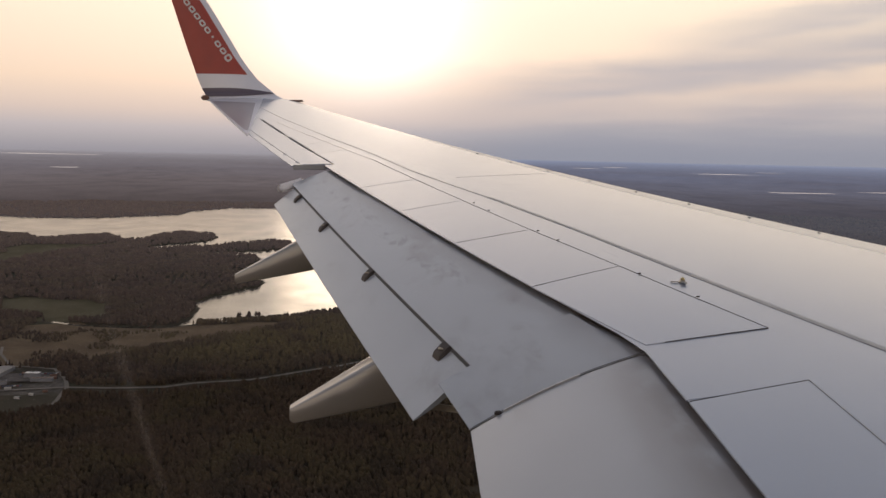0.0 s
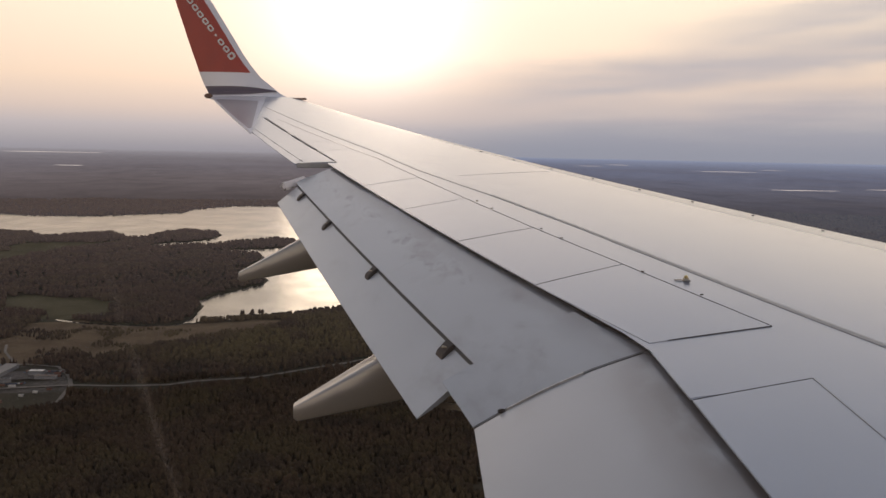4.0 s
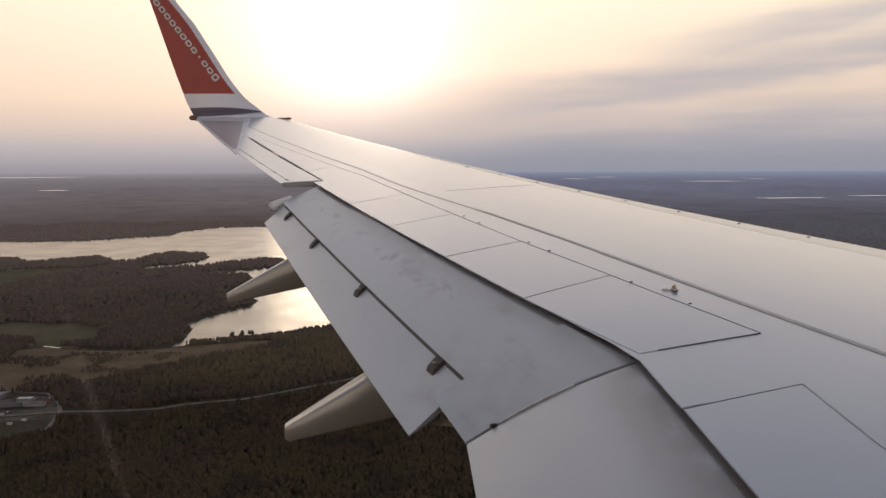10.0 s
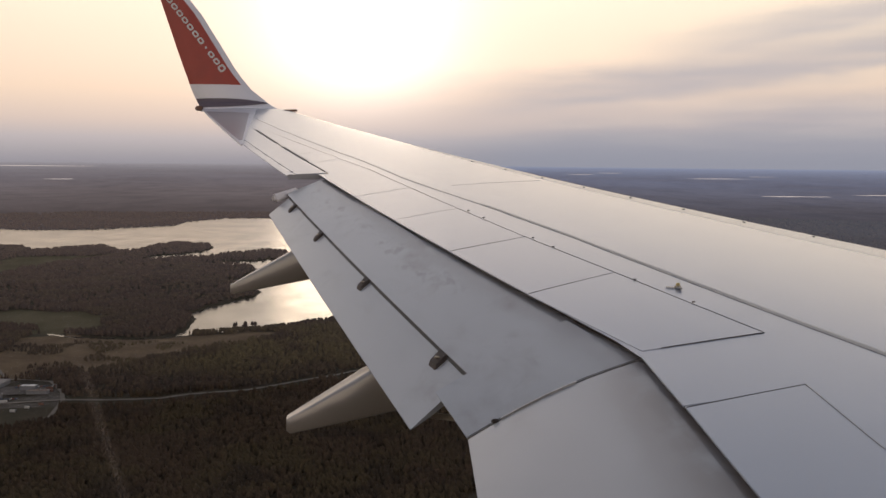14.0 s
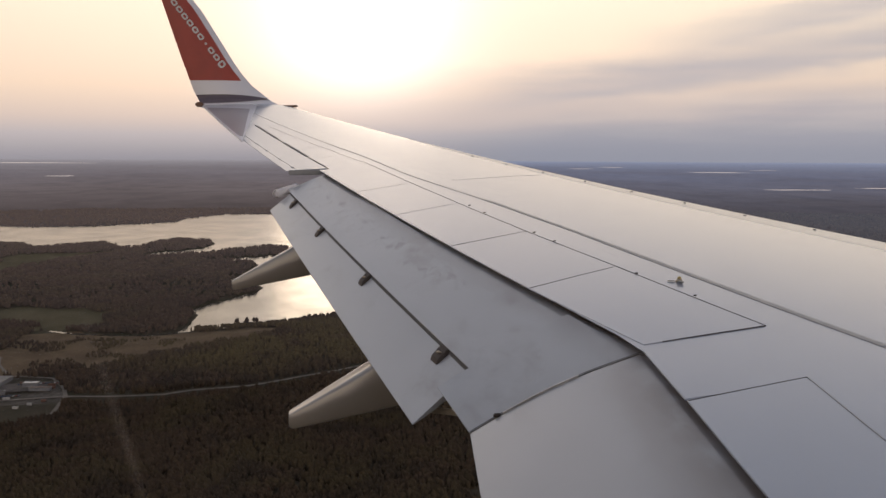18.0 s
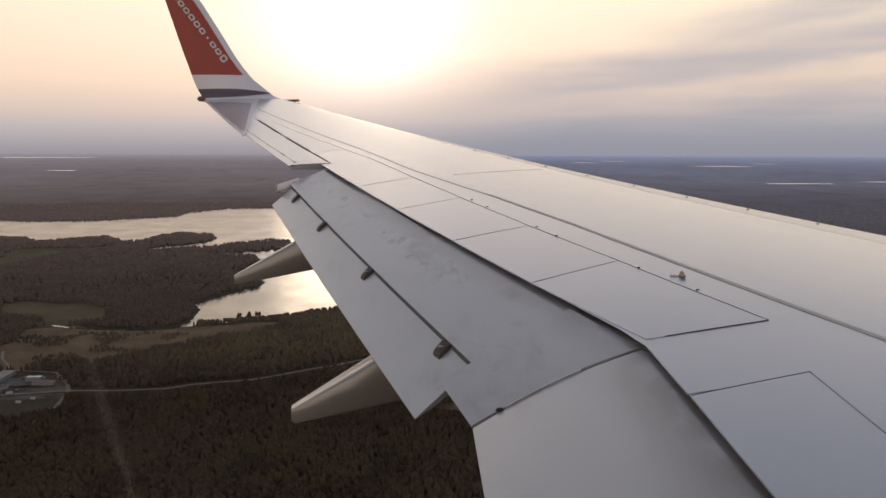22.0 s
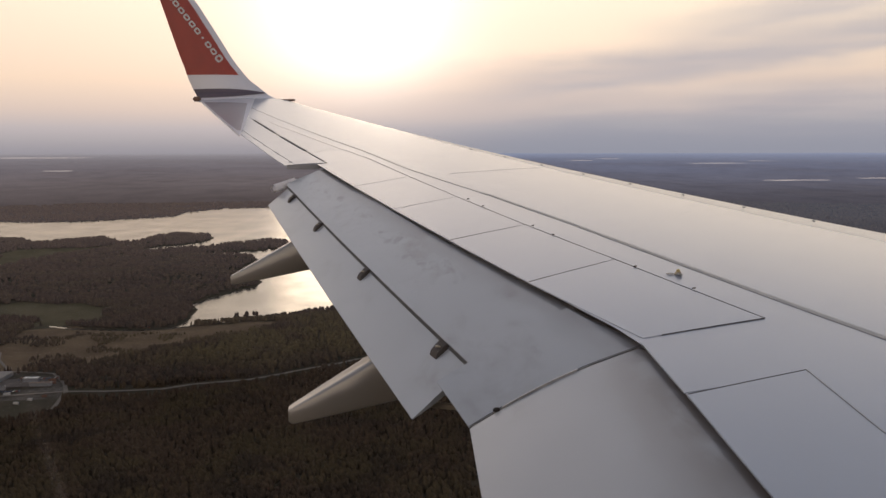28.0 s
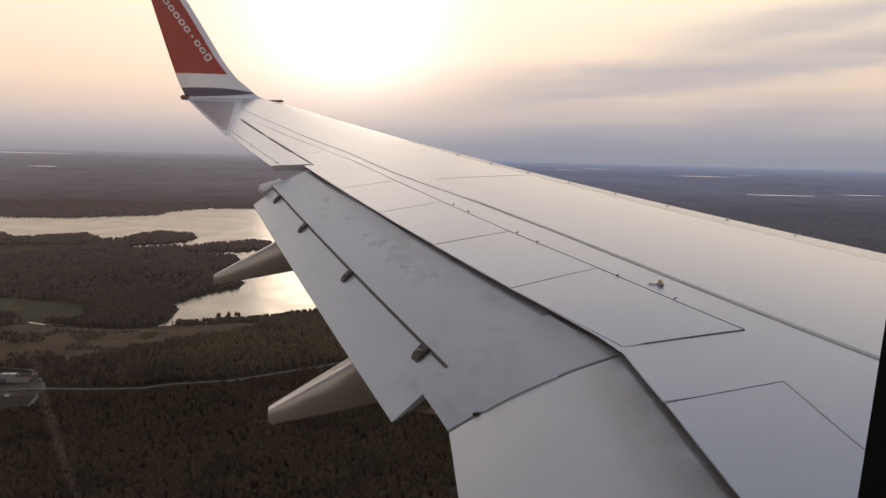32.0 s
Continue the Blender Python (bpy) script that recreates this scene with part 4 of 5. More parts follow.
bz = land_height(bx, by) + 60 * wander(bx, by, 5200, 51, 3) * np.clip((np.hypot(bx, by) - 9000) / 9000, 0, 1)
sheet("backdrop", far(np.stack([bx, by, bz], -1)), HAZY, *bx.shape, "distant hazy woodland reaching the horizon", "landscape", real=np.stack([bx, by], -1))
wx_, wy_ = polar(np.radians(np.arange(-180, 181, 0.75)), np.concatenate([[300.0], np.geomspace(520, 6300, 90)]))
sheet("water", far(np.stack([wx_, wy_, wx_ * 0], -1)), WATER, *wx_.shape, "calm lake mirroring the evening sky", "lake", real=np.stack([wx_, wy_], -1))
# far lakes: thin streaks below the horizon, their sky reflection drawn as emission
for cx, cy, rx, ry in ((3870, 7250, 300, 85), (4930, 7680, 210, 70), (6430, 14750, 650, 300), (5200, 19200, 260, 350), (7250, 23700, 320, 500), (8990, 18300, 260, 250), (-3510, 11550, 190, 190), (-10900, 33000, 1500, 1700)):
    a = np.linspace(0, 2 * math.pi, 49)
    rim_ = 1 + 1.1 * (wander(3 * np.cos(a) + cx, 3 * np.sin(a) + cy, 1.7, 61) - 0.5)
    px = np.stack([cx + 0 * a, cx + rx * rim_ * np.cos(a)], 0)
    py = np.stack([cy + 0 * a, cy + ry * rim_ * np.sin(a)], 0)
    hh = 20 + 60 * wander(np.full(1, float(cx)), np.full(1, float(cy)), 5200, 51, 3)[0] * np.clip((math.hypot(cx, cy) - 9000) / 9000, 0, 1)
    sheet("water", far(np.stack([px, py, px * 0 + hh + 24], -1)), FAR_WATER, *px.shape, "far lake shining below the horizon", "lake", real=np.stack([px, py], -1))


# ---- woods ----
def leaf_build(n):
    rnd = n.add("ShaderNodeNewGeometry").outputs["Random Per Island"]
    o = coords(n)
    big = n.noise(o, 0.008, 4.0, 0.6)
    dim = n.noise(o, 0.017, 4.0, 0.6)
    col = n.ramp(rnd, [(0.0, (0.048, 0.031, 0.021)), (0.45, (0.056, 0.037, 0.024)), (0.75, (0.062, 0.041, 0.026)), (1.0, (0.070, 0.048, 0.029))])
    col = n.mix(n.span(big, 0.46, 0.60, 0.0, 0.6), col, (0.064, 0.050, 0.023))
    col = n.mix(n.span(dim, 0.50, 0.62, 0.0, 0.7), col, (0.029, 0.022, 0.017))
    # young birches in first leaf on the rise between the road and the bay
    young = n.add("ShaderNodeVectorMath", {0: n.scaled(o, (0.6, 1.0, 0.0)), 1: (-70.0, 1390.0, 0.0)}, operation="DISTANCE").outputs["Value"]
    col = n.mix(n.math("MULTIPLY", n.span(young, 240.0, 90.0), n.span(big, 0.36, 0.56, 0.15, 0.9)), col, (0.105, 0.083, 0.034))
    fine_ = n.noise(o, 0.9, 3.0, 0.7)
    col = n.mix(n.span(fine_, 0.35, 0.65, 0.0, 0.25), col, (0.036, 0.026, 0.019))
    return n.add("ShaderNodeBsdfPrincipled", {"Base Color": col, "Roughness": 0.95, "Specular IOR Level": 0.05}).outputs[0]


LEAF = material("spring_foliage", leaf_build)


def hazed_leaf_build(n):
    """Woods of the distance; haze is added to the leaves as a faint emission."""
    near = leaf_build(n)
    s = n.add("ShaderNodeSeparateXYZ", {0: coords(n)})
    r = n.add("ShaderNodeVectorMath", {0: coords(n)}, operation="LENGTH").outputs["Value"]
    haze_glow = n.mix(n.span(s.outputs[0], -1000.0, 2800.0), (0.058, 0.044, 0.043), (0.056, 0.060, 0.078))
    haze_glow = n.mix(n.span(r, 900.0, 4200.0, smooth=False), (0.0, 0.0, 0.0), haze_glow)
    return n.add("ShaderNodeAddShader", {0: near, 1: n.add("ShaderNodeEmission", {0: haze_glow, 1: 1.0}).outputs[0]}).outputs[0]


HAZED_LEAF = material("foliage_haze_glow", hazed_leaf_build)


def crown_shapes(kind, count, rng):
    """Low crowns of unit height: pointed spruces in uneven tiers, or lumpy round-headed trees."""
    out = []
    for _ in range(count):
        vs, fs = [], []
        if kind == "spruce":
            n = 4
            levels_ = [(0.05, 0.21), (0.42, 0.12), (0.40, 0.17), (0.70, 0.09), (1.0, 0.004)]
        else:
            n = 5
            levels_ = [(0.12, 0.10), (0.36, 0.26), (0.60, 0.22), (0.78, 0.20), (1.0, 0.02)]
        for z, r in levels_:
            turn = rng.random() * 6.28
            for k in range(n):
                t = turn * 0.15 + 2 * math.pi * k / n
                rr = r * (0.6 + 0.8 * rng.random())
                vs.append((rr * math.cos(t), rr * math.sin(t), z + (rng.random() - 0.5) * 0.16 * (0.2 < z < 1)))
        for i in range(len(levels_) - 1):
            for k in range(n):
                a, b = i * n + k, i * n + (k + 1) % n
                fs += [(a, b, b + n), (a, b + n, a + n)]
        out.append((np.array(vs), np.array(fs)))
    return out


def wood(name, r0, r1, a0, a1, spacing, label, seed, tall=(11, 19), mix_=0.7, wide=1.0, mat=LEAF):
    rng = np.random.default_rng(seed)
    area = radians(a1 - a0) / 2 * (r1 * r1 - r0 * r0)
    n = int(area / spacing ** 2)
    r = np.sqrt(rng.uniform(r0 * r0, r1 * r1, n))
    a = np.radians(rng.uniform(a0, a1, n))
    x, y = np.sin(a) * r, np.cos(a) * r
    scrub = (heath_mask(x, y) > 0) & (meadow_mask(x, y) < 0) & (plot_mask(x, y) < -4) & (wander(x, y, 46, 77, 2) > 0.55)
    keep = (water_depth(x, y) < -5) & ((field_mask(x, y) < 0) | scrub) & (road_offset(x, y) > 10) & (wander(x, y, 55, 71, 2) > 0.10) & (off_line(x, y + 20, CREEK) > 26)
    x, y, scrub = x[keep], y[keep], scrub[keep]
    z = land_height(x, y) - 0.5
    h = rng.uniform(*tall, len(x)) * (0.8 + 0.4 * wander(x, y, 140, 73, 2)) * np.where(scrub, 0.45, 1.0)
    spruce, broad = crown_shapes("spruce", 10, rng), crown_shapes("broad", 10, rng)
    vv, ff, base = [], [], 0
    pick = rng.integers(0, 10, len(x))
    conifer = rng.random(len(x)) < mix_ + 0.9 * (wander(x, y, 200, 75, 2) - 0.5)
    for kind, shapes in ((True, spruce), (False, broad)):
        for s in range(10):
            sel = np.nonzero((pick == s) & (conifer == kind))[0]
            if not len(sel):
                continue
            sv, sf = shapes[s]
            t = rng.uniform(0, 6.28, len(sel))
            c, si = np.cos(t)[:, None], np.sin(t)[:, None]
            hs = h[sel][:, None]
            wd = hs * rng.uniform(0.85, 1.25, (len(sel), 1)) * wide
            px = x[sel][:, None] + (sv[:, 0] * c - sv[:, 1] * si) * wd
            py = y[sel][:, None] + (sv[:, 0] * si + sv[:, 1] * c) * wd
            pz = z[sel][:, None] + sv[:, 2] * hs
            vv.append(np.stack([px, py, pz], -1).reshape(-1, 3))
            ff.append((sf[None] + (base + np.arange(len(sel)) * len(sv))[:, None, None]).reshape(-1, 3))
            base += len(sel) * len(sv)
    v, f = far(np.concatenate(vv)), np.concatenate(ff)
    me = bpy.data.meshes.new(name)
    me.vertices.add(len(v))
    me.vertices.foreach_set("co", v.astype(np.float32).ravel())
    me.loops.add(f.size)
    me.loops.foreach_set("vertex_index", f.ravel().astype(np.int32))
    me.polygons.add(len(f))
    me.polygons.foreach_set("loop_start", np.arange(0, f.size, 3, dtype=np.int32))
    me.polygons.foreach_set("use_smooth", np.full(len(f), True))
    me.update(calc_edges=True)
    me.materials.append(mat)
    return tagged(new(name, me), label, "forest", kind="stuff")


wood("forest", 700, 1150, -27, 13, 4.0, "dense dark spruce and birch forest beside the works", 1, tall=(8.5, 10.5), mix_=0.5, wide=1.0)
wood("forest", 1150, 1900, -27, 12, 6.0, "dark mixed forest between road and lake", 2, tall=(9, 11), mix_=0.5, wide=1.25, mat=HAZED_LEAF)
wood("forest", 1900, 3700, -27, 12, 12.0, "dark wooded headlands and islands in the lake", 3, tall=(9, 12), mix_=0.6, wide=2.1, mat=HAZED_LEAF)
wood("backdrop_forest", 4000, 5300, -27, 36, 21.0, "far dark forest on the other shore", 4, tall=(9, 12), wide=2.6, mat=HAZED_LEAF)
wood("backdrop_forest", 2500, 4000, 14, 36, 14.0, "far dark forest beyond the wing", 5, tall=(8, 10), wide=2.6, mat=HAZED_LEAF)
wood("forest", 600, 2500, -75, -27, 20.0, "dark mixed forest round the western lake", 6, tall=(10, 16), wide=1.6)


# ---- the works below: yard, warehouses, lorries ----
def asphalt_build(n):
    o = coords(n)
    a = n.noise(o, 0.035, 6.0, 0.68)
    b = n.noise(o, 0.25, 5.0, 0.65)
    col = n.mix(n.span(a, 0.38, 0.62), (0.058, 0.048, 0.045), (0.115, 0.094, 0.085))
    col = n.mix(n.span(b, 0.45, 0.7, 0.0, 0.6), col, (0.058, 0.052, 0.046))
    return n.add("ShaderNodeBsdfPrincipled", {"Base Color": col, "Roughness": 0.85, "Specular IOR Level": 0.3}).outputs[0]


ASPHALT = material("worn_asphalt", asphalt_build)
GRAVEL = plain("pale_gravel", (0.18, 0.150, 0.122), 0.9, grain=0.6, vary=0.5)
ROOF_BROWN = plain("brown_roof_felt", (0.155, 0.100, 0.074), 0.75, grain=0.35, vary=0.45)
ROOF_PALE = plain("pale_roof_sheet", (0.21, 0.19, 0.18), 0.7, grain=0.35, vary=0.4)
ROOF_GREY = plain("grey_roof_sheet", (0.075, 0.068, 0.065), 0.75, grain=0.35, vary=0.4)
ROOF_BLUE = plain("blue_grey_roof", (0.088, 0.09, 0.10), 0.6, grain=0.4, vary=0.4)
CLAD = plain("pale_cladding", (0.185, 0.185, 0.20), 0.6, grain=0.5, vary=0.3)
TRIM = plain("pale_roof_edge", (0.18, 0.165, 0.155), 0.6, grain=1.0, vary=0.3)
DARK = plain("dark_opening", (0.03, 0.03, 0.034), 0.6, grain=2.0)
VAN_WHITE = plain("lorry_white", (0.74, 0.72, 0.68), 0.5, grain=2.0, vary=0.2)
VAN_ORANGE = plain("lorry_orange", (0.50, 0.24, 0.07), 0.5, grain=2.0, vary=0.2)
VAN_BLUE = plain("lorry_blue", (0.10, 0.16, 0.32), 0.5, grain=2.0, vary=0.2)
TYRE = plain("tyre_black", (0.02, 0.02, 0.02), 0.8, grain=6.0)
VERGE = plain("dry_verge", (0.060, 0.050, 0.030), 0.95, grain=0.8, vary=0.5)
LANE = plain("dusty_lane", (0.135, 0.115, 0.10), 0.9, grain=0.5, vary=0.5)
STREET = radians(26)
YARD_Z = 1.5


def along(cx, cy, u, v):
    return cx + u * math.cos(STREET) - v * math.sin(STREET), cy + u * math.sin(STREET) + v * math.cos(STREET)


def draped(name, line, width, lift, mat, label, category, parent=None, kind="structure"):
    """A strip laid over the land along a line of plan points."""
    pts = [np.array(line[0], float)]
    for a, b in zip(line, line[1:]):
        n = max(1, int(math.dist(a, b) / 12))
        pts += [np.array(a) + (np.array(b) - np.array(a)) * (i + 1) / n for i in range(n)]
    out, real = [], []
    for i, p in enumerate(pts):
        a, b = pts[max(0, i - 1)], pts[min(len(pts) - 1, i + 1)]
        d = (b - a) / np.linalg.norm(b - a)
        for s in (-0.5, 0.5):
            out.append(p + np.array([-d[1], d[0]]) * s * width)
    out = np.array(out)
    z = land_height(out[:, 0], out[:, 1])
    z = np.maximum(z.reshape(-1, 2).max(1).repeat(2), 0.3) + lift
    pts3 = far(np.column_stack([out, z])).reshape(-1, 2, 3)
    return sheet(name, pts3, mat, len(pts3), 2, label, category, real=out.reshape(-1, 2, 2))


draped("road", COUNTRY_ROAD, 6, 0.8, GRAVEL, "pale country road through the forest", "road")
draped("road", [(-340, 1101), (-352, 1135), (-380, 1185), (-428, 1208), (-500, 1222)], 5, 0.9, GRAVEL, "pale gravel track round the depot", "road")
draped("road", [(-340, 1101), (-336, 1040), (-360, 990), (-430, 1000)], 5, 0.9, GRAVEL, "pale gravel track round the depot", "road")
draped("road", [(-452, 1225), (-483, 1279), (-500, 1330)], 4, 0.9, GRAVEL, "sandy farm track onto the heath", "road")
loop = [(-75 + EAST + 60 * math.copysign(abs(math.cos(t)) ** 0.5, math.cos(t)), 1680 + 95 * math.copysign(abs(math.sin(t)) ** 0.6, math.sin(t))) for t in np.linspace(0, 2 * math.pi, 30)]
draped("road", loop, 9, 1.4, GRAVEL, "pale loop road round a car park", "road")
draped("car_park", [(EAST - 75, 1600), (EAST - 75, 1760)], 96, 1.2, ASPHALT, "grey car park inside a loop road", "car park")

yx, yy = np.meshgrid(np.linspace(-10, 850, 120), np.linspace(420, 838, 60), indexing="ij")
c0, s0 = 0.9, 0.436
px, py = EAST + yx * c0 - yy * s0, yx * s0 + yy * c0
sheet("pavement", far(np.stack([px, py, px * 0 + 1.65], -1)), ASPHALT, *px.shape, "worn asphalt yard of the works", "yard", real=np.stack([px, py], -1))

def yard_strip(u0, v0, u1, v1, width, mat, name, label, lift):
    a_, b_ = (EAST + u0 * c0 - v0 * s0, u0 * s0 + v0 * c0), (EAST + u1 * c0 - v1 * s0, u1 * s0 + v1 * c0)
    draped(name, [a_, b_], width, lift, mat, label, "road" if name == "road" else "verge")


for k_, (v_, w_) in enumerate(((700, 13), (655, 16), (604, 12))):
    yard_strip(90, v_, 760, v_ + 6, w_, LANE, "road", "dusty lane across the works yard", 0.34 + 0.02 * k_)
for k_, (u_, w_) in enumerate(((292, 9), (452, 11), (585, 9))):
    yard_strip(u_, 600, u_ + 14, 826, w_, LANE, "road", "dusty lane between the warehouses", 0.42 + 0.02 * k_)
for k_, (u0_, u1_, v_, w_) in enumerate(((100, 290, 718, 7), (300, 440, 690, 8), (465, 580, 716, 12), (468, 578, 760, 30), (300, 330, 800, 22))):
    yard_strip(u0_, v_, u1_, v_ + 3, w_, VERGE, "verge", "dry brown verge beside a yard lane", 0.30 + 0.012 * k_)


def warehouse(cx, cy, length, width, height, roof_mat, strips, label, doors=0, zb=YARD_Z, turn=STREET):
    b = thing("warehouse", (cx, cy, zb), label, "warehouse")

    def block(u, v, z, su, sv, sz, bevel=0.0):
        x, y = cx + u * math.cos(turn) - v * math.sin(turn), cy + u * math.sin(turn) + v * math.cos(turn)
        return box_bm(x, y, zb + z, su, sv, sz, turn, bevel)
    part("wall", block(0, 0, height / 2, length, width, height), CLAD, b)
    roof = part("roof", block(0, 0, height + 0.2, length + 0.6, width + 0.6, 0.6, 0.15), TRIM, b)
    step = (length - 1.6) / strips
    for i in range(strips):
        part("roof_strip", block(-length / 2 + 0.8 + step * (i + 0.5), 0, height + 0.50 + 0.05 * (i % 2), step - 0.10, width - 1.0, 0.2, 0.04), roof_mat, roof)
    rng = random.Random(int(cx))
    for i in range(strips):
        part("roof_vent", block(rng.uniform(-length / 2 + 6, length / 2 - 6), rng.uniform(-width / 2 + 6, width / 2 - 6), height + 0.85, 1.1, 1.1, 0.9, 0.15), CLAD, roof)
    for i in range(doors):
        u = -length / 2 + 5 + (length - 10) * i / max(1, doors - 1)
        d = part("dock_door", block(u, -width / 2 - 0.15, 1.9, 3.4, 0.4, 3.6), DARK, b)
        part("dock_shelter", block(u, -width / 2 - 0.8, 3.9, 4.2, 1.3, 0.4, 0.1), CLAD, d)
    part("plinth", block(0, -width / 2 - 0.04, 0.25, length, 0.12, 0.5), TRIM, b)
    return b


def lorry(x, y, heading, mat, cab=True, size=(8.2, 2.5, 2.7)):
    v = thing("lorry", (x, y, YARD_Z), {VAN_WHITE: "white box lorry parked on the asphalt yard", VAN_ORANGE: "orange box lorry parked at the docks", VAN_BLUE: "blue box lorry parked at the docks"}[mat], "lorry", "lorries in the yard")
    c, s = math.cos(heading), math.sin(heading)

    def block(u, w, z, su, sv, sz, bevel=0.05):
        return box_bm(x + u * c - w * s, y + u * s + w * c, YARD_Z + 0.12 + z, su, sv, sz, heading, bevel)
    l, w_, h_ = size
    k_ = w_ / 2.4
    part("cargo_box", block(0, 0, 1.1 * k_ + h_ / 2, l, w_, h_, 0.05), mat, v)
    part("chassis", block(0.3, 0, 0.85 * k_, l * 0.98, 0.9 * k_, 0.4 * k_), TYRE, v)
    if cab:
        k = part("cab", block(l / 2 + 1.5 * k_, 0, 1.75 * k_, 2.2 * k_, 2.3 * k_, 2.7 * k_, 0.15), mat, v)
        part("windscreen", block(l / 2 + 2.62 * k_, 0, 2.3 * k_, 0.06, 2.0 * k_, 0.9 * k_, 0.02), DARK, k)
    for u in (-l / 2 + 1.2 * k_, -l / 2 + 2.5 * k_, l / 2 - 1.0 * k_, l / 2 + 1.7 * k_):
        for side_ in (-1, 1):
            bm = bmesh.new()
            o_ = side_ * w_ * 0.42
            m = Matrix.Translation((x + u * c - o_ * s, y + u * s + o_ * c, YARD_Z + 0.12 + 0.48 * k_)) @ Matrix.Rotation(heading, 4, "Z") @ Matrix.Rotation(radians(90), 4, "X")
            bmesh.ops.create_cone(bm, cap_ends=True, segments=12, radius1=0.5 * k_, radius2=0.5 * k_, depth=0.35 * k_, matrix=m)
            part("wheel", bm, TYRE, v)
    return v


warehouse(EAST + 36, 834, 143, 74, 6.5, ROOF_BROWN, 12, "long warehouse with a brown strip roof and loading docks", 14)
warehouse(EAST - 150, 800, 94, 70, 6, ROOF_GREY, 8, "flat grey-roofed warehouse at the forest's edge")
warehouse(EAST - 236, 757, 60, 66, 5.5, ROOF_BLUE, 6, "low blue-grey roofed hall")
warehouse(EAST - 29, 790, 26, 17, 4.5, ROOF_GREY, 3, "small grey annex beside the long warehouse")
warehouse(EAST + 215, 800, 34, 20, 4.5, ROOF_GREY, 3, "small dark shed in the yard")
# an older depot on a cleared plot beside the country road
def plot_z(x, y):
    return float(land_height(np.array([float(x)]), np.array([float(y)]))[0])


draped("pavement", [(-470, 1150), (-372, 1146)], 44, 0.8, ASPHALT, "worn grey yard of the old depot", "yard")
draped("pavement", [(-443, 975), (-392, 978)], 12, 1.2, GRAVEL, "pale sandy patch below the depot", "yard")
for x_, y_, l_, w_, h_, tn_, mat_, lab in ((-497, 1159, 80, 17, 5, 90, ROOF_PALE, "long low pale shed of the depot"), (-467, 1141, 108, 18, 5, 88, ROOF_PALE, "long low pale shed of the depot"),
                                           (-446, 1137, 114, 17, 5, 86, ROOF_PALE, "long low pale shed of the depot"), (-396, 1149, 19, 9, 5, -3, VAN_WHITE, "small white-roofed building at the depot"),
                                           (-378, 1127, 26, 7, 4, -3, ROOF_BROWN, "long tan-roofed shed at the depot"), (-424, 1118, 14, 8, 4, 20, ROOF_GREY, "small grey shed at the depot"),
                                           (100, 1302, 18, 9, 4, 10, VAN_WHITE, "white site hut on the gravel")):
    warehouse(x_, y_, l_, w_, h_, mat_, 3, lab, 0, plot_z(x_, y_) + 0.9, radians(tn_))
dock = STREET - radians(90)
for u, mat in ((-8, VAN_WHITE), (-2, VAN_ORANGE), (22, VAN_WHITE), (28, VAN_WHITE), (48, VAN_BLUE)):
    x, y = along(EAST + 36, 834, u, -43)
    lorry(x, y, dock, mat)
lorry(EAST + 101, 776, STREET + 0.1, VAN_WHITE)
lorry(EAST - 95, 754, STREET, VAN_ORANGE)
lorry(EAST + 150, 702, STREET - 0.9, VAN_WHITE, False, (16, 5, 4))


# ---- parked cars inside the loop road ----
def car_bm(l, w, h):
    """Body and cabin of a small car, seen from far above."""
    body = box_bm(0, 0, h * 0.38, l, w, h * 0.46, 0, 0.12 * h)
    cabin = box_bm(-l * 0.05, 0, h * 0.74, l * 0.52, w * 0.86, h * 0.42, 0, 0.14 * h)
    return body, cabin


CAR_PAINT = [plain("car_" + n_, c_, 0.65, 0.0, grain=3.0, vary=0.1) for n_, c_ in (("silver", (0.42, 0.43, 0.45)), ("black", (0.03, 0.03, 0.035)), ("blue", (0.05, 0.08, 0.17)), ("red", (0.25, 0.03, 0.03)), ("white", (0.7, 0.7, 0.68)))]
GLASS = plain("car_glass", (0.02, 0.025, 0.03), 0.5, grain=5.0)
protos = []
for paint_, word in zip(CAR_PAINT, ("silver", "black", "dark blue", "red", "white")):
    c_ = thing("car", (0, 0, -50), word + " car parked in a marked row", "car", "cars in the car park")
    c_["zero"] = (0, 0, 0)
    b_, k_ = car_bm(4.5 , 1.8 , 1.5 )
    part("body", b_, paint_, c_)
    part("cabin", k_, GLASS, c_)
    for u in (-1.4, 1.4):
        for w in (-0.85, 0.85):
            part("wheel", box_bm(u , w , 0.3 , 0.62 , 0.2 , 0.6 , 0, 0.1), TYRE, c_)
    protos.append(c_)
rng = random.Random(5)
spots = [(EAST + x, y) for y in (1630, 1662, 1694, 1726) for x in np.arange(-112, -38, 5.2)]
rng.shuffle(spots)
spots = spots[:44] + [(x, y) for x, y in zip(np.arange(-415, -355, 3.4), itertools.cycle((1160.0, 1160.6)))] + [(x, 1108.0) for x in np.arange(-430, -395, 3.3)]
yard_spots = [along(EAST - 60, 770, u, v) for u, v in ((0, 0), (6, 0), (12, 1), (30, 12), (-20, 20), (40, -8), (160, -20), (166, -20), (172, -19))]
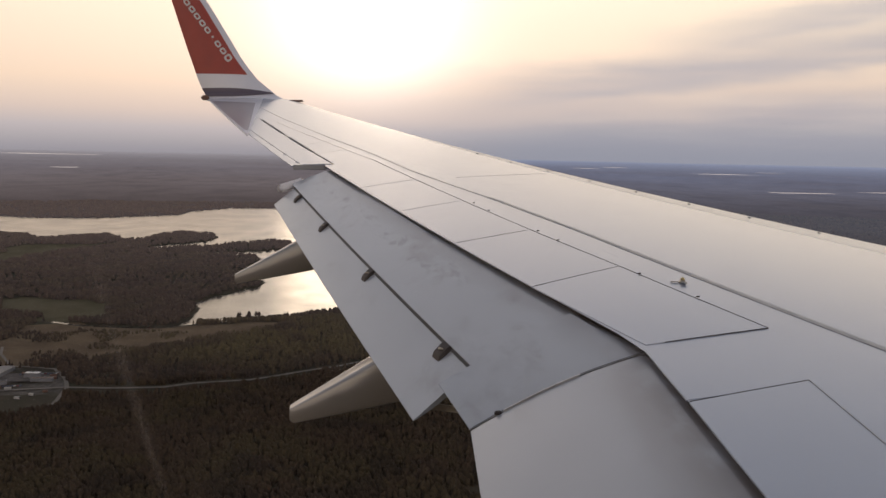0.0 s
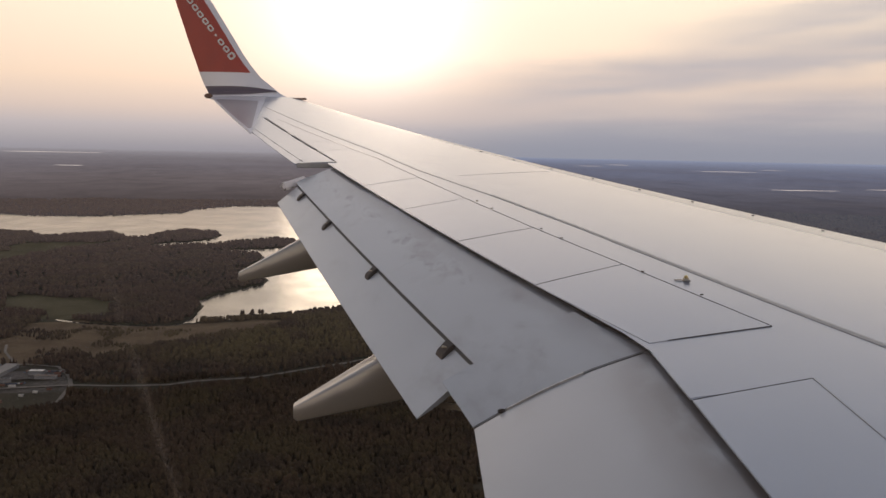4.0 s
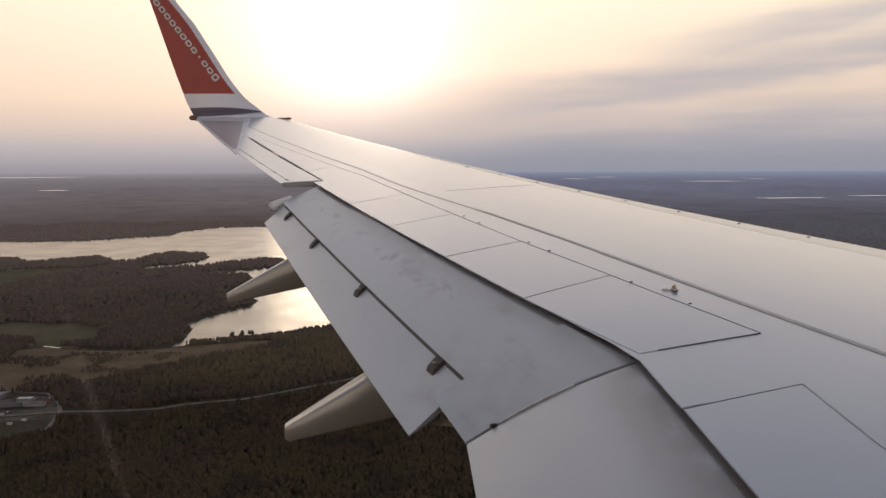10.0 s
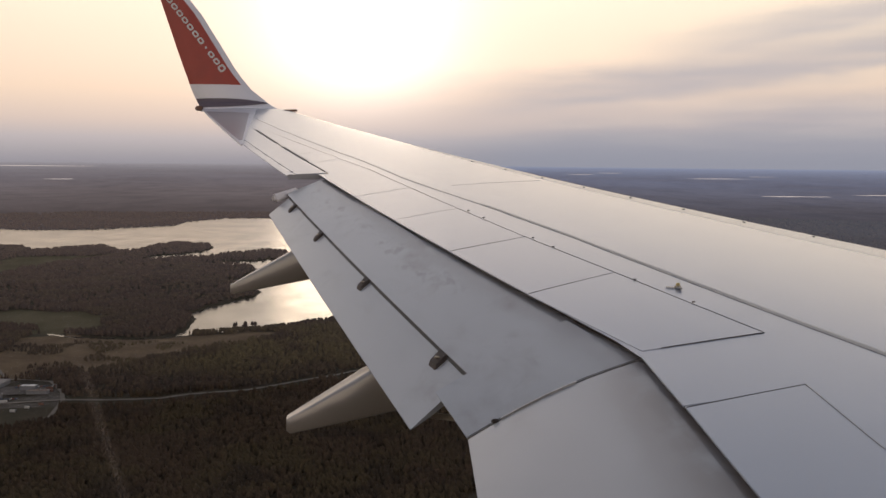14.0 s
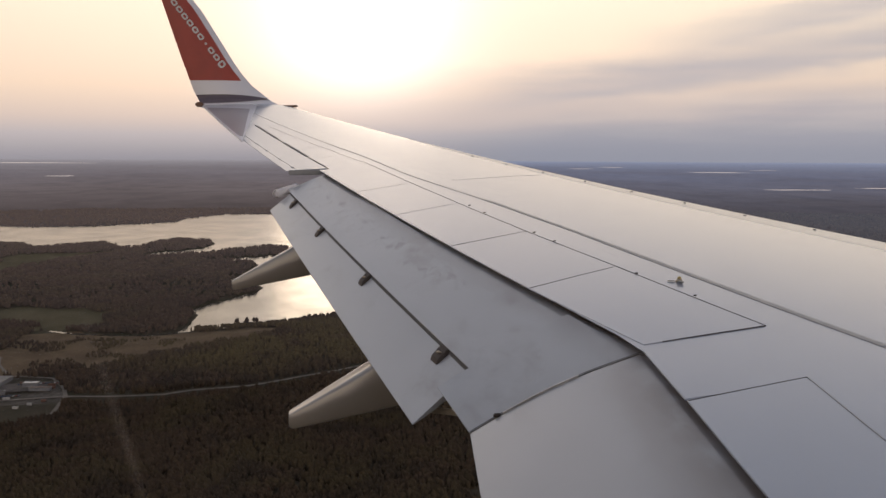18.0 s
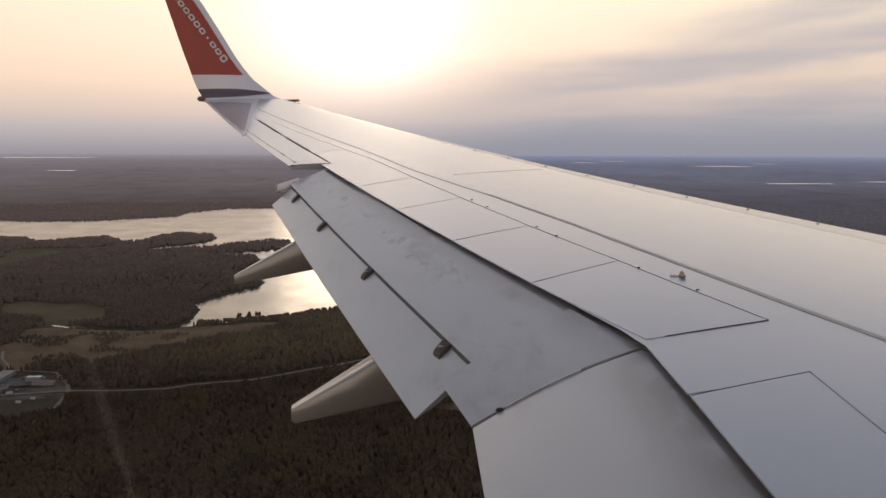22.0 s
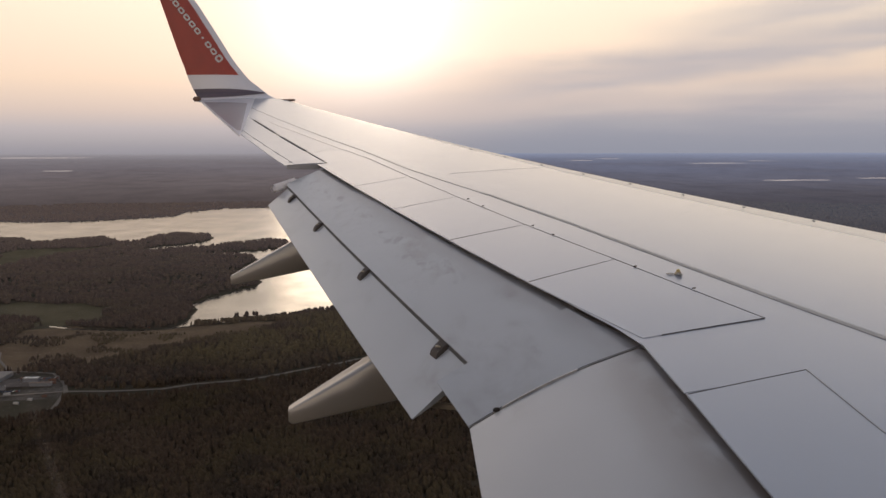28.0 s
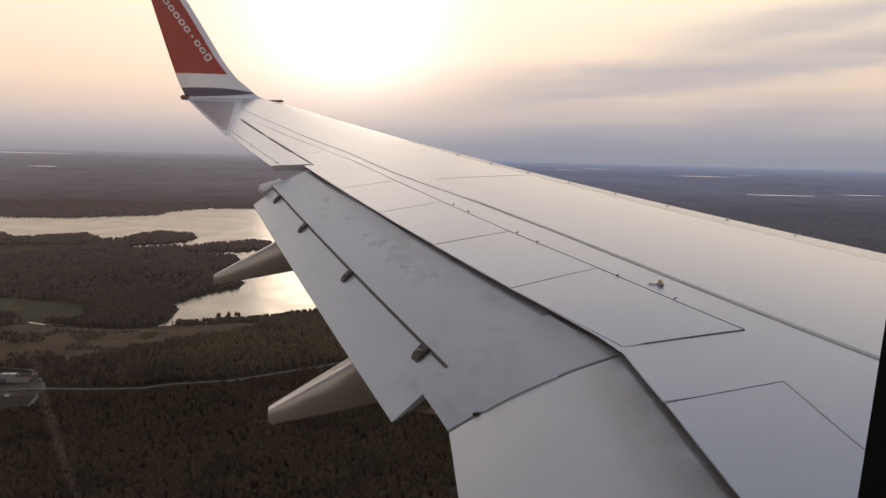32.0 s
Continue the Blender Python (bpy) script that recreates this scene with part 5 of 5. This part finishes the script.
for i, (x, y) in enumerate(spots + yard_spots):
    z = (float(land_height(np.array([x]), np.array([y]))[0]) + (1.0 if x < -300 else 1.6)) if i < len(spots) else 1.7
    place = far(np.array([x, y, z]))
    if i < len(protos):
        protos[i].matrix_basis = Matrix.Translation(place) @ Matrix.Rotation(radians(90 + rng.uniform(-3, 3)), 4, "Z")
    else:
        copy_thing(protos[rng.randrange(5)], Matrix.Translation(place) @ Matrix.Rotation(radians(90 + rng.uniform(-3, 3)) if i < len(spots) else STREET, 4, "Z"))


# ---- jetties on the lake shore ----
for x0, y0, x1, y1 in ((-20, 2230, -62, 2242), (14, 1985, -26, 1975), (-236, 2476, -255, 2480), (6, 2070, -28, 2078)):
    a_, b_ = Vector(far(np.array([x0, y0, 2.0]))), Vector(far(np.array([x1, y1, 2.0])))
    j = thing("jetty", (a_ + b_) / 2, "grey wooden jetty reaching into the lake", "jetty", "jetties on the lake")
    d_ = b_ - a_
    turn_ = math.atan2(d_.y, d_.x)
    n_ = 9
    for i in range(n_):
        q = a_ + d_ * ((i + 0.5) / n_)
        part("plank", box_bm(q.x, q.y, q.z, d_.length / n_ * 0.94, 2.2, 0.25, turn_), TRIM, j)
    for f_ in (0.1, 0.5, 0.9):
        q = a_ + d_ * f_
        part("pile", box_bm(q.x, q.y, q.z - 0.9, 0.4, 0.4, 1.7, turn_), NEAR_BLACK, j)


# ---- containers and stacks of goods along the forest edge ----
RUST = plain("container_rust", (0.16, 0.075, 0.05), 0.7, grain=2.0, vary=0.4)
PALE = plain("container_pale", (0.42, 0.40, 0.38), 0.6, grain=2.0, vary=0.4)


def container(x, y, turn, mat, label, length=6.0, z=1.7):
    """A ribbed steel box with a door end."""
    p = far(np.array([x + EAST, y, z]))
    b = thing("container", p, label, "container", "containers in the yard")
    c, s = math.cos(turn), math.sin(turn)

    def block(u, v, z, su, sv, sz, bevel=0.0):
        return box_bm(p[0] + u * c - v * s, p[1] + u * s + v * c, p[2] + z, su, sv, sz, turn, bevel)
    part("body", block(0, 0, 1.3, length, 2.45, 2.5, 0.06), mat, b)
    part("roof", block(0, 0, 2.58, length * 0.97, 2.3, 0.1, 0.03), mat, b)
    part("door", block(length / 2 + 0.03, 0, 1.3, 0.08, 2.2, 2.2, 0.02), DARK, b)
    for i in range(6):
        part("rib", block(-length * 0.42 + length * 0.84 * i / 5, -1.25, 1.3, 0.16, 0.1, 2.2), mat, b)
    return b


rng = random.Random(11)
for x, y, mat in ((-147, 859, PALE), (-139, 862, PALE), (-128, 863, RUST), (-118, 866, PALE), (-110, 869, RUST), (-240, 815, PALE), (-228, 822, PALE), (-216, 826, RUST),
                  (-92, 846, RUST), (-84, 834, PALE), (-70, 812, RUST), (-12, 770, PALE), (-40, 752, RUST), (112, 838, PALE), (120, 843, RUST)):
    container(x, y, STREET + rng.uniform(-0.25, 0.25), mat, ("pale" if mat == PALE else "rust-red") + " steel container at the edge of the yard", rng.uniform(5.0, 9.0))
# goods and bushes standing about the depot's plot
rng = random.Random(23)
for x, y in ((-512, 1104), (-504, 1098), (-497, 1106), (-468, 1066), (-460, 1062), (-430, 1122), (-421, 1103), (-408, 1098), (-400, 1160), (-412, 1166), (-371, 1150), (-366, 1138), (-436, 1046), (-402, 1040), (-384, 1060),
             (-360, 1084), (-372, 1072), (-350, 1160), (-90, 1122), (-40, 1158), (90, 1275), (128, 1292), (120, 1310)):
    container(x - EAST, y, rng.uniform(-0.4, 0.4), rng.choice((PALE, RUST, RUST)), "weathered steel container on the depot's bare plot", rng.uniform(5.0, 9.0), plot_z(x, y) + 0.2)

# the whole of the land, set down at its size
for ob in list(scene.objects):
    if ob.parent is None and ob.type in ("MESH", "EMPTY") and ob not in (wing, wall):
        ob.matrix_basis = Matrix.Diagonal((SCALE, SCALE, SCALE, 1)) @ ob.matrix_basis
